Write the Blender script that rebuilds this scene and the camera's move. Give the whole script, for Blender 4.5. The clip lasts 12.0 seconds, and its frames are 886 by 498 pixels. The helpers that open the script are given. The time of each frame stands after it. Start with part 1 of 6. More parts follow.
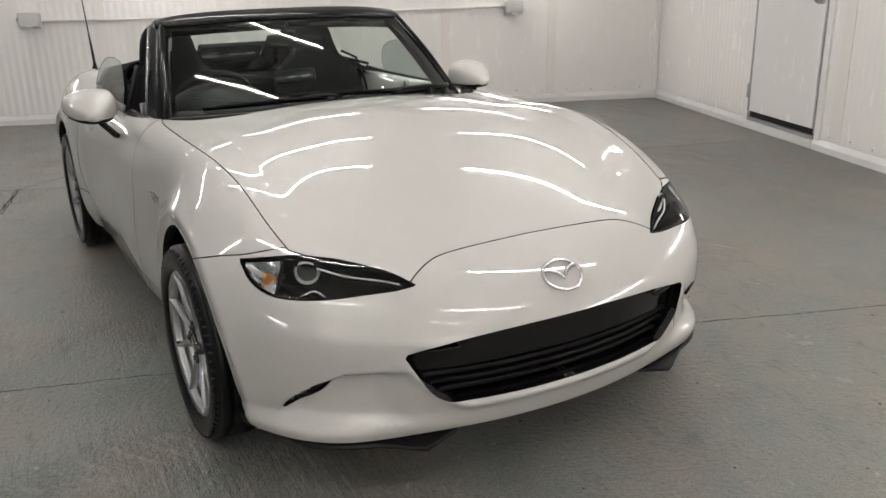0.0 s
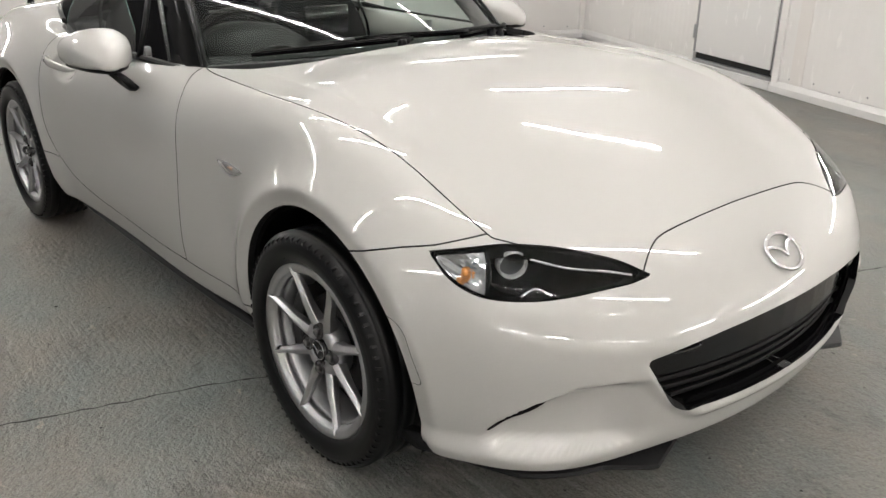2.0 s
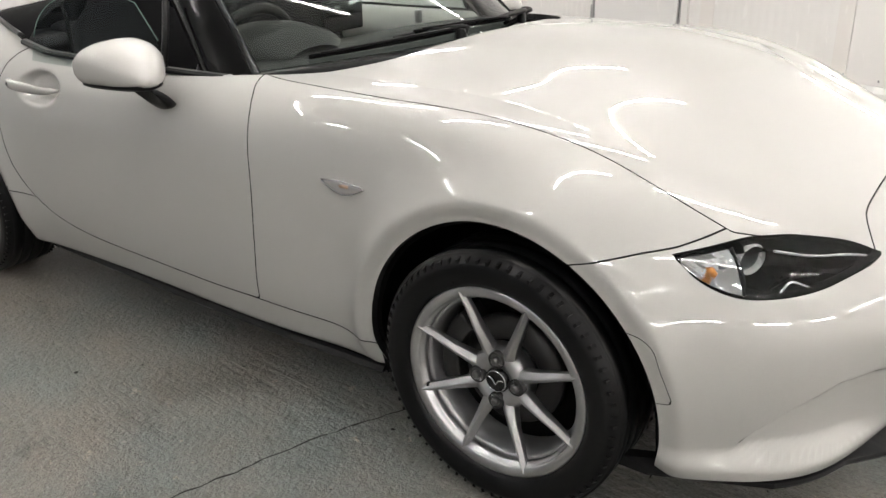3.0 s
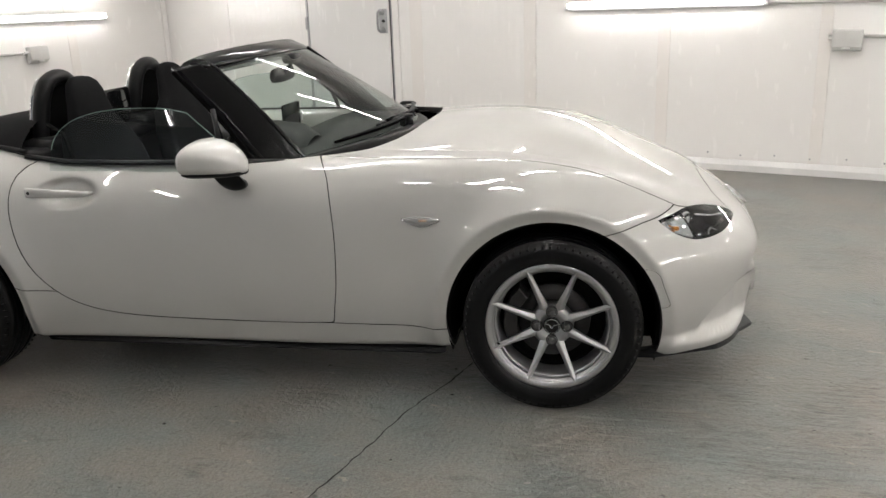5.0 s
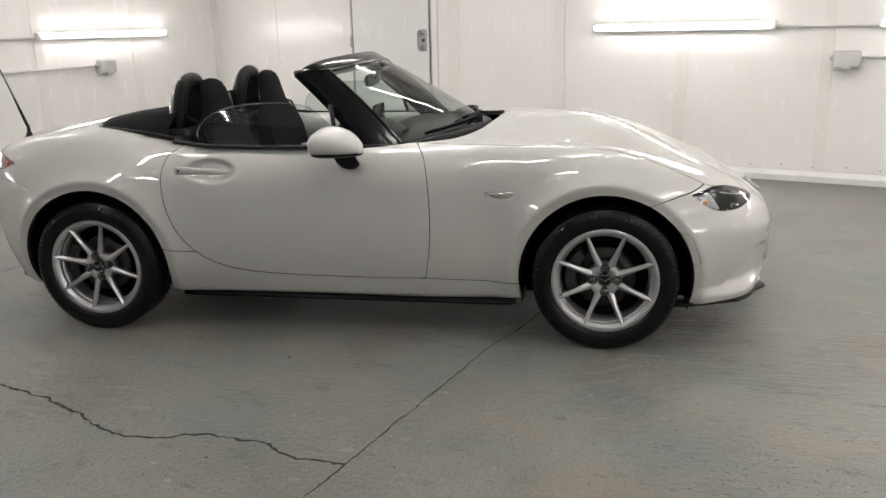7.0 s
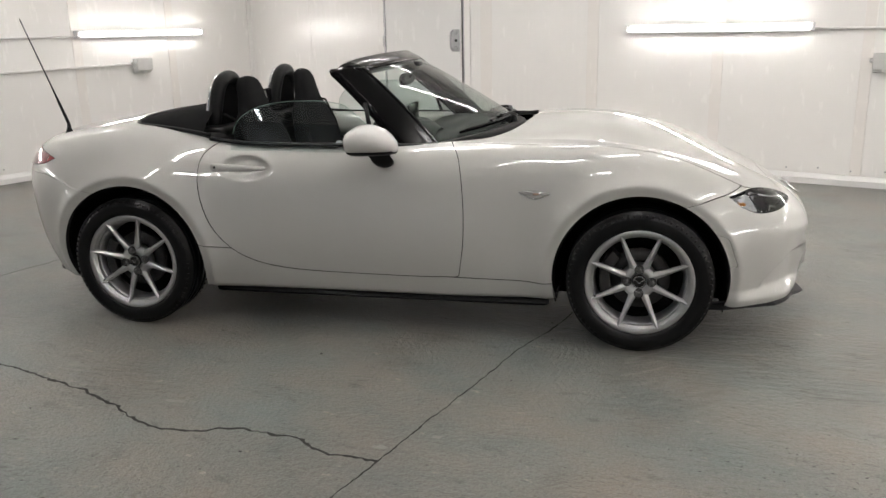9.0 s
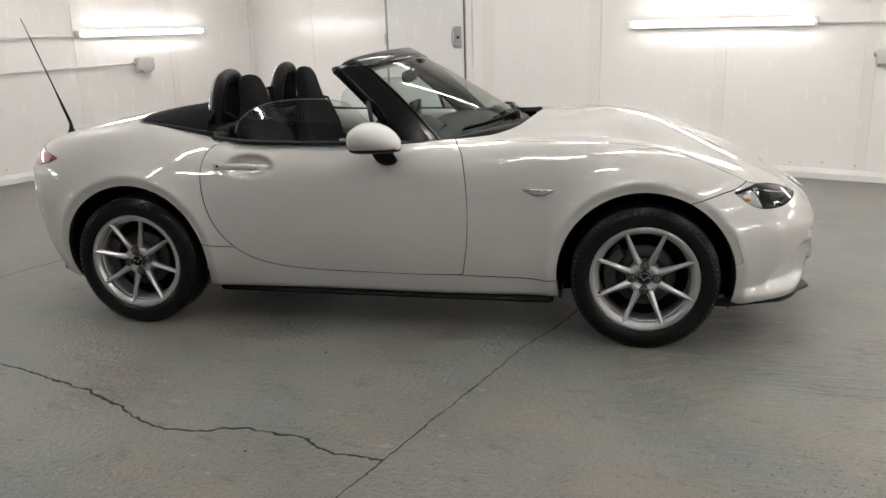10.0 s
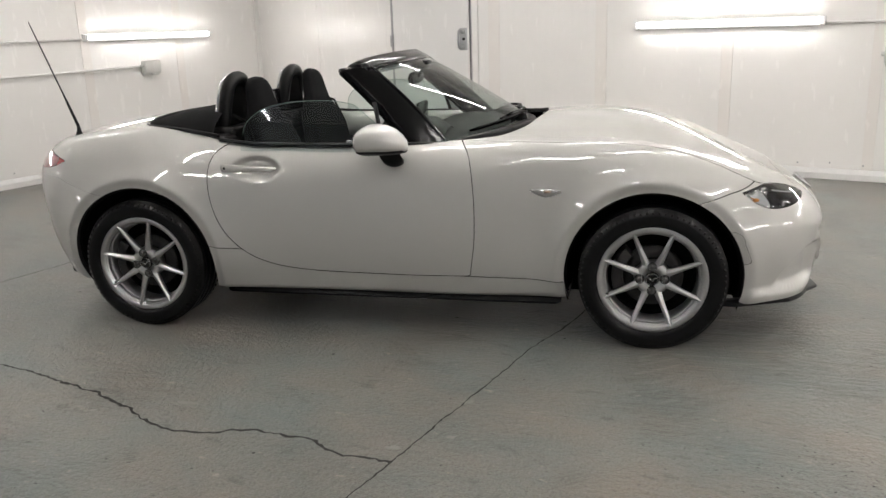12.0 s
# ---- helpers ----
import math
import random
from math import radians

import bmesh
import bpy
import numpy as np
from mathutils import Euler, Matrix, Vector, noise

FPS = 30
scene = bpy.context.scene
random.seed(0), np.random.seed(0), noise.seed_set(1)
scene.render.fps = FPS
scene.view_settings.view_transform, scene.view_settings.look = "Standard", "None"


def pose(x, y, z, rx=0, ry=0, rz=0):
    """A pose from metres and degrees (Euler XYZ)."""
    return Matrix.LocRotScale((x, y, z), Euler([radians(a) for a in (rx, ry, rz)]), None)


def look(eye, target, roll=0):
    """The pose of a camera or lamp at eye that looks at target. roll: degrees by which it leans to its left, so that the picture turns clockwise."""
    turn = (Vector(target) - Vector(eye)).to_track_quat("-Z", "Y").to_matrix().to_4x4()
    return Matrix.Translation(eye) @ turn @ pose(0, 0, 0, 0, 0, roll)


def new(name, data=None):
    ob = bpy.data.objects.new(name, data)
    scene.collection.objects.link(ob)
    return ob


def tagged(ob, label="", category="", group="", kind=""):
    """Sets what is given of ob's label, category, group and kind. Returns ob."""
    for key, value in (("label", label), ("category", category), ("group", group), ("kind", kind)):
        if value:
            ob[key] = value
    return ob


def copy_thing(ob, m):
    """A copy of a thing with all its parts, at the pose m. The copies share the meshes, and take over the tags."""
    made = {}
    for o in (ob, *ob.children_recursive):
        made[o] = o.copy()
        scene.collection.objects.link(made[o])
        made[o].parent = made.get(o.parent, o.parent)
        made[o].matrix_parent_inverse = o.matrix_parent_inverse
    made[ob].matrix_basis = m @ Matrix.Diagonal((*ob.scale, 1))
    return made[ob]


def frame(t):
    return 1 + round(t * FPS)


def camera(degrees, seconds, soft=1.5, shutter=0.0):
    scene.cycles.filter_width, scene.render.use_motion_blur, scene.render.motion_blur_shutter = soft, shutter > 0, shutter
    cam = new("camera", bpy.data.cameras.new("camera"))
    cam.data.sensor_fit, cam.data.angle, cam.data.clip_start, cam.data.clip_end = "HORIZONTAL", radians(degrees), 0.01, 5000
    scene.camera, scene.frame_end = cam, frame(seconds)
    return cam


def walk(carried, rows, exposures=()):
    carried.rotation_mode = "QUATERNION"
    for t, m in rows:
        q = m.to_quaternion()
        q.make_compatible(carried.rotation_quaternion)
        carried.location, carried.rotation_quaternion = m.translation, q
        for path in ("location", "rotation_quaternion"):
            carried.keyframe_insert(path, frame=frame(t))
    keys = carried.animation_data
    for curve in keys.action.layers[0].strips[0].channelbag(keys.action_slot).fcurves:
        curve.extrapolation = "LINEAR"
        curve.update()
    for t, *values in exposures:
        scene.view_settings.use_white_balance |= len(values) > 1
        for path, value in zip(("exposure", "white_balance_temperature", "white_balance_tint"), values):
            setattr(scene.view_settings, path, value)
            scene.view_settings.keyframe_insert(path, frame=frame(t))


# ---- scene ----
cam = camera(56.0, 12.0)
PATH = [
    (0, (2.378, -1.348, 1.347), (0.739, -0.387, 0.721), -1.07),
    (0.5, (2.322, -1.406, 1.341), (0.705, -0.429, 0.686), -1.25),
    (1, (2.171, -1.455, 1.325), (0.618, -0.4, 0.637), -1.49),
    (1.5, (1.87, -1.566, 1.307), (0.403, -0.414, 0.587), -0.98),
    (2, (1.544, -1.778, 1.304), (0.149, -0.563, 0.545), 0.55),
    (2.5, (1.204, -2.004, 1.282), (-0.077, -0.676, 0.51), -0.10),
    (3, (0.845, -2.128, 1.258), (-0.267, -0.656, 0.487), -1.47),
    (3.2, (0.712, -2.195, 1.27), (-0.338, -0.672, 0.51), -1.49),
    (4.8, (0.137, -3.281, 1.341), (-0.241, -1.409, 0.748), -2.17),
    (5, (0.102, -3.457, 1.363), (-0.231, -1.57, 0.791), -2.07),
    (5.5, (0.064, -3.785, 1.355), (-0.229, -1.88, 0.822), -1.23),
    (6, (0.029, -3.995, 1.369), (-0.3, -2.093, 0.846), -1.43),
    (6.5, (-0.051, -4.16, 1.356), (-0.39, -2.26, 0.834), -1.72),
    (7, (-0.075, -4.214, 1.35), (-0.416, -2.314, 0.829), -1.41),
    (9, (-0.099, -4.219, 1.341), (-0.505, -2.33, 0.824), -1.15),
    (9.5, (-0.106, -4.208, 1.335), (-0.513, -2.32, 0.812), -1.29),
    (10, (-0.107, -4.207, 1.34), (-0.519, -2.322, 0.817), -1.57),
    (10.5, (-0.105, -4.208, 1.345), (-0.524, -2.322, 0.827), -2.01),
    (11, (-0.101, -4.208, 1.346), (-0.526, -2.323, 0.829), -2.17),
    (11.5, (-0.109, -4.203, 1.339), (-0.532, -2.318, 0.821), -1.91),
    (12, (-0.113, -4.206, 1.336), (-0.539, -2.322, 0.818), -1.86),
]
walk(cam, [(t, look(eye, target, roll)) for t, eye, target, roll in PATH], [(0.0, -0.12), (1.0, 0.04), (1.7, 0.17), (2.0, 0.24), (2.5, 0.42), (3.2, 0.40), (4.8, 0.18), (5.5, 0.12), (12.0, 0.10)])

# ---- room frame: the car stands turned in the room; the world is the car's own frame ----
ROOM_TURN, ROOM_X, ROOM_Y = 20.894, -0.298, -0.010
ROOM = pose(0, 0, 0, 0, 0, -ROOM_TURN) @ Matrix.Translation((-ROOM_X, -ROOM_Y, 0))
WALL_W, WALL_N, WALL_E, WALL_S, CEIL = -6.45, 3.508, 5.4, -6.3, 2.75
LAMP_POWER = 30.0

world = bpy.data.worlds.new("world")
scene.world = world
world.use_nodes = True
world.node_tree.nodes["Background"].inputs["Color"].default_value = (0.5, 0.55, 0.6, 1)
world.node_tree.nodes["Background"].inputs["Strength"].default_value = 0.05
scene.view_settings.exposure = 0.0


# ---- materials ----
def nodes_of(name):
    m = bpy.data.materials.new(name)
    m.use_nodes = True
    t = m.node_tree
    return m, t, t.nodes["Principled BSDF"]


def add(t, kind, **values):
    n = t.nodes.new(kind)
    for k, v in values.items():
        if k in n.inputs:
            n.inputs[k].default_value = v
    return n


def noise_of(t, scale, detail=4.0, rough=0.55, stretch=(1, 1, 1)):
    co = t.nodes.new("ShaderNodeTexCoord")
    mp = t.nodes.new("ShaderNodeMapping")
    mp.inputs["Scale"].default_value = stretch
    n = add(t, "ShaderNodeTexNoise", Scale=scale, Detail=detail, Roughness=rough)
    t.links.new(co.outputs["Object"], mp.inputs["Vector"])
    t.links.new(mp.outputs["Vector"], n.inputs["Vector"])
    return n


def ramp(t, source, stops):
    r = t.nodes.new("ShaderNodeValToRGB")
    e = r.color_ramp.elements
    while len(e) < len(stops):
        e.new(0.5)
    for slot, (at, col) in zip(e, stops):
        slot.position = at
        slot.color = (*col, 1) if len(col) == 3 else col
    t.links.new(source, r.inputs["Fac"])
    return r


def bump_of(t, b, source, strength, distance):
    bu = add(t, "ShaderNodeBump", Strength=strength, Distance=distance)
    t.links.new(source, bu.inputs["Height"])
    t.links.new(bu.outputs["Normal"], b.inputs["Normal"])
    return bu


def surface(name, color, rough, metal=0.0, coat=0.0, var=0.06, scale=9.0, rvar=0.08, bump=0.0, bscale=90.0, spec=0.5, stretch=(1, 1, 1), sheen=0.0):
    """A surface with tone and gloss that vary at two scales, and a fine relief."""
    m, t, b = nodes_of(name)
    big, fine = noise_of(t, scale, stretch=stretch), noise_of(t, bscale, 3.0, stretch=stretch)
    mix = add(t, "ShaderNodeMath")
    mix.operation = "MULTIPLY_ADD"
    mix.inputs[1].default_value = 0.35
    t.links.new(fine.outputs["Fac"], mix.inputs[0])
    scaled = add(t, "ShaderNodeMath")
    scaled.operation = "MULTIPLY"
    scaled.inputs[1].default_value = 0.65
    t.links.new(big.outputs["Fac"], scaled.inputs[0])
    t.links.new(scaled.outputs[0], mix.inputs[2])
    lo, hi = [max(0, c * (1 - var)) for c in color], [min(1, c * (1 + var)) for c in color]
    r = ramp(t, mix.outputs[0], [(0.3, lo), (0.7, hi)])
    t.links.new(r.outputs["Color"], b.inputs["Base Color"])
    rr = ramp(t, mix.outputs[0], [(0.3, (max(0, rough - rvar),) * 3), (0.7, (min(1, rough + rvar),) * 3)])
    t.links.new(rr.outputs["Color"], b.inputs["Roughness"])
    b.inputs["Metallic"].default_value = metal
    b.inputs["Coat Weight"].default_value = coat
    b.inputs["Coat Roughness"].default_value = 0.03
    b.inputs["Specular IOR Level"].default_value = spec
    if sheen:
        b.inputs["Sheen Weight"].default_value = sheen
    if bump:
        bump_of(t, b, fine.outputs["Fac"], bump, 0.002)
    return m


def glass_of(name, tint, rough=0.0):
    m, t, b = nodes_of(name)
    b.inputs["Base Color"].default_value = (*tint, 1)
    b.inputs["Roughness"].default_value = rough
    b.inputs["IOR"].default_value = 1.5
    b.inputs["Transmission Weight"].default_value = 1.0
    return m


def thin_glass(name, tint):
    """A thin pane: it lets light straight through, tinted, and mirrors by its angle."""
    m, t, b = nodes_of(name)
    out = t.nodes["Material Output"]
    clear = t.nodes.new("ShaderNodeBsdfTransparent")
    clear.inputs["Color"].default_value = (*tint, 1)
    gloss = t.nodes.new("ShaderNodeBsdfGlossy")
    gloss.inputs["Roughness"].default_value = 0.0
    edge = t.nodes.new("ShaderNodeLayerWeight")
    edge.inputs["Blend"].default_value = 0.5
    shine = math_of(t, "ADD", math_of(t, "MULTIPLY", math_of(t, "POWER", edge.outputs["Facing"], 5.0), 0.96), 0.04)
    mix = t.nodes.new("ShaderNodeMixShader")
    t.links.new(shine, mix.inputs["Fac"])
    t.links.new(clear.outputs["BSDF"], mix.inputs[1])
    t.links.new(gloss.outputs["BSDF"], mix.inputs[2])
    t.links.new(mix.outputs["Shader"], out.inputs["Surface"])
    return m


def glow_of(name, color, strength):
    m, t, b = nodes_of(name)
    b.inputs["Base Color"].default_value = (0.9, 0.9, 0.9, 1)
    b.inputs["Emission Color"].default_value = (*color, 1)
    b.inputs["Emission Strength"].default_value = strength
    return m


def car_paint():
    """Pearl ceramic paint: a flaked base under clear lacquer."""
    m, t, b = nodes_of("pearl_paint")
    flake = noise_of(t, 1400.0, 2.0)
    dust = noise_of(t, 3.0, 5.0)
    r = ramp(t, flake.outputs["Fac"], [(0.35, (0.408, 0.402, 0.384)), (0.65, (0.492, 0.485, 0.464))])
    t.links.new(r.outputs["Color"], b.inputs["Base Color"])
    rr = ramp(t, dust.outputs["Fac"], [(0.3, (0.47,) * 3), (0.7, (0.53,) * 3)])
    t.links.new(rr.outputs["Color"], b.inputs["Roughness"])
    b.inputs["Metallic"].default_value = 0.2
    b.inputs["Specular IOR Level"].default_value = 0.25
    b.inputs["Coat Weight"].default_value = 1.0
    b.inputs["Coat Roughness"].default_value = 0.015
    b.inputs["Coat IOR"].default_value = 1.62
    return m


def math_of(t, how, a, b):
    n = t.nodes.new("ShaderNodeMath")
    n.operation = how
    for slot, v in ((0, a), (1, b)):
        if isinstance(v, (int, float)):
            n.inputs[slot].default_value = v
        else:
            t.links.new(v, n.inputs[slot])
    return n.outputs[0]


def mix_of(t, fac, a, b, how="MIX"):
    n = t.nodes.new("ShaderNodeMix")
    n.data_type, n.blend_type = "RGBA", how
    for slot, v in ((0, fac), (6, a), (7, b)):
        if isinstance(v, (int, float)):
            n.inputs[slot].default_value = v
        elif isinstance(v, tuple):
            n.inputs[slot].default_value = (*v, 1)
        else:
            t.links.new(v, n.inputs[slot])
    return n.outputs[2]


def turned_noise(t, turn, scale, detail, rough, stretch):
    """Noise drawn out along one direction of the floor."""
    co = t.nodes.new("ShaderNodeTexCoord")
    mp = t.nodes.new("ShaderNodeMapping")
    mp.inputs["Rotation"].default_value = (0, 0, math.radians(turn))
    m2 = t.nodes.new("ShaderNodeMapping")
    m2.inputs["Scale"].default_value = stretch
    n = add(t, "ShaderNodeTexNoise", Scale=scale, Detail=detail, Roughness=rough)
    t.links.new(co.outputs["Object"], mp.inputs["Vector"])
    t.links.new(mp.outputs["Vector"], m2.inputs["Vector"])
    t.links.new(m2.outputs["Vector"], n.inputs["Vector"])
    return n.outputs["Fac"]


def floor_paint():
    """Grey floor paint on concrete: brushed ridges in worn areas, brown stains, pits and pale flecks."""
    m, t, b = nodes_of("floor_paint")
    broad = noise_of(t, 0.55, 5.0).outputs["Fac"]
    mid = noise_of(t, 2.6, 8.0, 0.62).outputs["Fac"]
    brown = noise_of(t, 1.3, 6.0, 0.66, (1, 1.6, 1)).outputs["Fac"]
    grit = noise_of(t, 170.0, 3.0).outputs["Fac"]
    pebble = noise_of(t, 46.0, 4.0, 0.6).outputs["Fac"]
    ridges = turned_noise(t, -17.0, 38.0, 4.0, 0.6, (0.07, 1, 1))
    ridges2 = turned_noise(t, -52.0, 30.0, 4.0, 0.6, (0.12, 1, 1))
    worn = ramp(t, noise_of(t, 0.75, 3.0, 0.6).outputs["Fac"], [(0.44, (0.05,) * 3), (0.60, (1, 1, 1))]).outputs["Color"]
    worn2 = ramp(t, noise_of(t, 0.62, 3.0, 0.6, (1.3, 0.8, 1)).outputs["Fac"], [(0.50, (0, 0, 0)), (0.64, (1, 1, 1))]).outputs["Color"]
    tone = ramp(t, mid, [(0.22, (0.108, 0.123, 0.120)), (0.5, (0.153, 0.173, 0.168)), (0.78, (0.210, 0.223, 0.214))]).outputs["Color"]
    shade = ramp(t, broad, [(0.35, (0.74, 0.74, 0.73)), (0.65, (1.12, 1.11, 1.10))]).outputs["Color"]
    col = mix_of(t, 1.0, tone, shade, "MULTIPLY")
    stain = ramp(t, brown, [(0.36, (0, 0, 0)), (0.66, (0.85,) * 3)]).outputs["Color"]
    col = mix_of(t, stain, col, (0.219, 0.187, 0.159))
    scab = ramp(t, noise_of(t, 9.0, 6.0, 0.7, (1, 1.9, 1)).outputs["Fac"], [(0.635, (0, 0, 0)), (0.655, (0.8,) * 3)]).outputs["Color"]
    col = mix_of(t, scab, col, (0.315, 0.280, 0.235))
    smear = ramp(t, noise_of(t, 4.6, 6.0, 0.7, (1, 2.4, 1)).outputs["Fac"], [(0.33, (0.7,) * 3), (0.42, (0, 0, 0))]).outputs["Color"]
    col = mix_of(t, smear, col, (0.085, 0.083, 0.078))
    dash = ramp(t, turned_noise(t, -17.0, 85.0, 2.0, 0.55, (0.20, 1, 1)), [(0.60, (0, 0, 0)), (0.68, (0.8,) * 3)]).outputs["Color"]
    # Dirt in the grooves and the ridges' relief shading, both put into colour.
    ridge_shade = ramp(t, math_of(t, "MAXIMUM", math_of(t, "MULTIPLY", ridges, worn), math_of(t, "MULTIPLY", ridges2, worn2)), [(0.32, (1.0, 1.0, 1.0)), (0.50, (0.78, 0.775, 0.77)), (0.63, (1.24, 1.22, 1.20))]).outputs["Color"]
    col = mix_of(t, 1.0, col, ridge_shade, "MULTIPLY")
    col = mix_of(t, math_of(t, "MULTIPLY", dash, worn), col, (0.060, 0.058, 0.055))
    pits = ramp(t, pebble, [(0.29, (0.85,) * 3), (0.36, (0, 0, 0))]).outputs["Color"]
    col = mix_of(t, pits, col, (0.045, 0.043, 0.040))
    fleck = ramp(t, grit, [(0.71, (0, 0, 0)), (0.77, (0.9,) * 3)]).outputs["Color"]
    col = mix_of(t, fleck, col, (0.27, 0.265, 0.25))
    speck = ramp(t, noise_of(t, 120.0, 5.0, 0.75).outputs["Fac"], [(0.34, (0.58, 0.57, 0.56)), (0.5, (1.0, 1.0, 1.0)), (0.66, (1.32, 1.31, 1.29))]).outputs["Color"]
    col = mix_of(t, 1.0, col, speck, "MULTIPLY")
    t.links.new(col, b.inputs["Base Color"])
    gl = ramp(t, mid, [(0.30, (0.28,) * 3), (0.55, (0.35,) * 3), (0.75, (0.44,) * 3)]).outputs["Color"]
    t.links.new(gl, b.inputs["Roughness"])
    b.inputs["Specular IOR Level"].default_value = 0.5
    h = math_of(t, "ADD", math_of(t, "MULTIPLY", ridges, worn), math_of(t, "MULTIPLY", ridges2, math_of(t, "MULTIPLY", worn2, 0.6)))
    h = math_of(t, "ADD", h, math_of(t, "MULTIPLY", pebble, 0.9))
    h = math_of(t, "ADD", h, math_of(t, "MULTIPLY", grit, 0.35))
    bump_of(t, b, h, 0.8, 0.016)
    return m


def wall_paint(name, color, ribs):
    """Glossy white wall sheet, with fine upright ribs where ribs is set (ribs a metre)."""
    m, t, b = nodes_of(name)
    dirt = noise_of(t, 1.1, 5.0)
    fine = noise_of(t, 14.0, 5.0, 0.6, (1, 1, 0.25))
    r = ramp(t, dirt.outputs["Fac"], [(0.3, [c * 0.94 for c in color]), (0.7, color)])
    t.links.new(r.outputs["Color"], b.inputs["Base Color"])
    rr = ramp(t, fine.outputs["Fac"], [(0.3, (0.16,) * 3), (0.7, (0.30,) * 3)])
    t.links.new(rr.outputs["Color"], b.inputs["Roughness"])
    if ribs:
        co = t.nodes.new("ShaderNodeTexCoord")
        wv = add(t, "ShaderNodeTexWave", Scale=ribs / 6.283 * 6.283 / 20 * 10)
        wv.bands_direction = "DIAGONAL"
        mp = t.nodes.new("ShaderNodeMapping")
        mp.inputs["Scale"].default_value = (1, 1, 0)
        t.links.new(co.outputs["Object"], mp.inputs["Vector"])
        t.links.new(mp.outputs["Vector"], wv.inputs["Vector"])
        bump_of(t, b, wv.outputs["Fac"], 0.45, 0.004)
    else:
        bump_of(t, b, fine.outputs["Fac"], 0.10, 0.004)
    return m


PAINT = car_paint()
FLOOR = floor_paint()
WALL = wall_paint("white_wall_sheet", (0.88, 0.86, 0.84), 0)
WALL_RIB = wall_paint("ribbed_wall_sheet", (0.88, 0.86, 0.84), 18)
STRIP = wall_paint("cream_cover_strip", (0.86, 0.825, 0.795), 0)
DOORPAINT = wall_paint("white_door_paint", (0.83, 0.82, 0.81), 0)
WALL_GREY = surface("unseen_wall_grey", (0.235, 0.262, 0.30), 0.45, var=0.12, scale=2.0)
CEILING = surface("white_ceiling", (0.8, 0.79, 0.78), 0.5)
SKIRT = surface("white_skirting", (0.74, 0.73, 0.72), 0.35, var=0.08, scale=5, bump=0.1)
STEEL = surface("dull_steel", (0.42, 0.42, 0.43), 0.4, metal=0.9, rvar=0.12)
DARKGAP = surface("dark_gap", (0.012, 0.012, 0.012), 0.8)
GREYBOX = surface("grey_plastic_box", (0.60, 0.595, 0.58), 0.45, bump=0.05)
CONDUIT = surface("painted_conduit", (0.72, 0.70, 0.68), 0.35)
LAMPBODY = surface("lamp_housing", (0.8, 0.8, 0.8), 0.4)
GLOW = glow_of("lamp_glow", (1.0, 0.965, 0.925), 1.3)
CORE = glow_of("lamp_core", (1.0, 0.965, 0.925), LAMP_POWER * 3.1)
BLACK_GLOSS = surface("gloss_black", (0.004, 0.004, 0.0045), 0.08, rvar=0.03, spec=0.4)
BLACK_SATIN = surface("satin_black_plastic", (0.006, 0.006, 0.0065), 0.42, bump=0.08, spec=0.18)
PILLAR_BLACK = surface("polished_black", (0.003, 0.003, 0.0033), 0.14, spec=0.22, rvar=0.03)
DASH = surface("dash_grain", (0.014, 0.014, 0.014), 0.6, bump=0.1, bscale=260, spec=0.25)
# Black for the panel folds: the shade of the gaps put into colour.
GAP_SHADE = surface("gap_shade_black", (0.012, 0.012, 0.012), 0.7, spec=0.2)
BLACK_MATT = surface("matt_black", (0.003, 0.003, 0.003), 0.9, spec=0.05)
RUBBER = surface("tyre_rubber", (0.0045, 0.0046, 0.005), 0.30, spec=0.20, var=0.12, scale=20, rvar=0.03, bump=0.02, bscale=140)
ALLOY = surface("silver_alloy", (0.50, 0.50, 0.51), 0.32, metal=0.95, coat=0.2, rvar=0.05)
# Duller copy of the alloy; shade inside the rim is put into its colour.
ALLOY_SHADE = surface("shaded_alloy", (0.46, 0.46, 0.47), 0.40, metal=0.85)
IRON = surface("brake_iron", (0.032, 0.031, 0.031), 0.45, metal=0.5, var=0.2)
NUT = surface("nut_steel", (0.13, 0.13, 0.13), 0.35, metal=0.8)
CHROME = surface("chrome", (0.75, 0.75, 0.76), 0.08, metal=1.0, rvar=0.03)
FABRIC = surface("black_soft_top_cloth", (0.006, 0.006, 0.0065), 0.92, bump=0.15, bscale=420, spec=0.08)
SEATCLOTH = surface("black_seat_cloth", (0.006, 0.006, 0.0065), 0.88, bump=0.1, bscale=300, spec=0.08)
LEATHER = surface("black_leather", (0.006, 0.0056, 0.0056), 0.45, bump=0.2, bscale=220, spec=0.25)
TRIM_GREY = surface("dark_grey_trim", (0.012, 0.012, 0.0125), 0.55, bump=0.12, spec=0.15)
WINDOW = thin_glass("side_glass", (0.74, 0.80, 0.78))
SCREEN = thin_glass("windscreen_glass", (0.73, 0.805, 0.765))
GLASS_EDGE = surface("glass_edge_green", (0.16, 0.24, 0.21), 0.15)
LENS = thin_glass("lamp_lens", (0.86, 0.88, 0.88))
MARKER_AMBER = surface("pale_amber_bulb", (0.30, 0.20, 0.14), 0.2, coat=0.5)
AMBER = surface("amber_bulb", (0.60, 0.24, 0.06), 0.25)
RED_LENS = surface("red_lens", (0.22, 0.007, 0.012), 0.12, coat=1.0)
INLET_GREY = surface("inlet_grey", (0.022, 0.022, 0.023), 0.3, coat=0.5)
CLEARPLASTIC = surface("clear_marker", (0.50, 0.49, 0.48), 0.12, coat=1.0, metal=0.6)
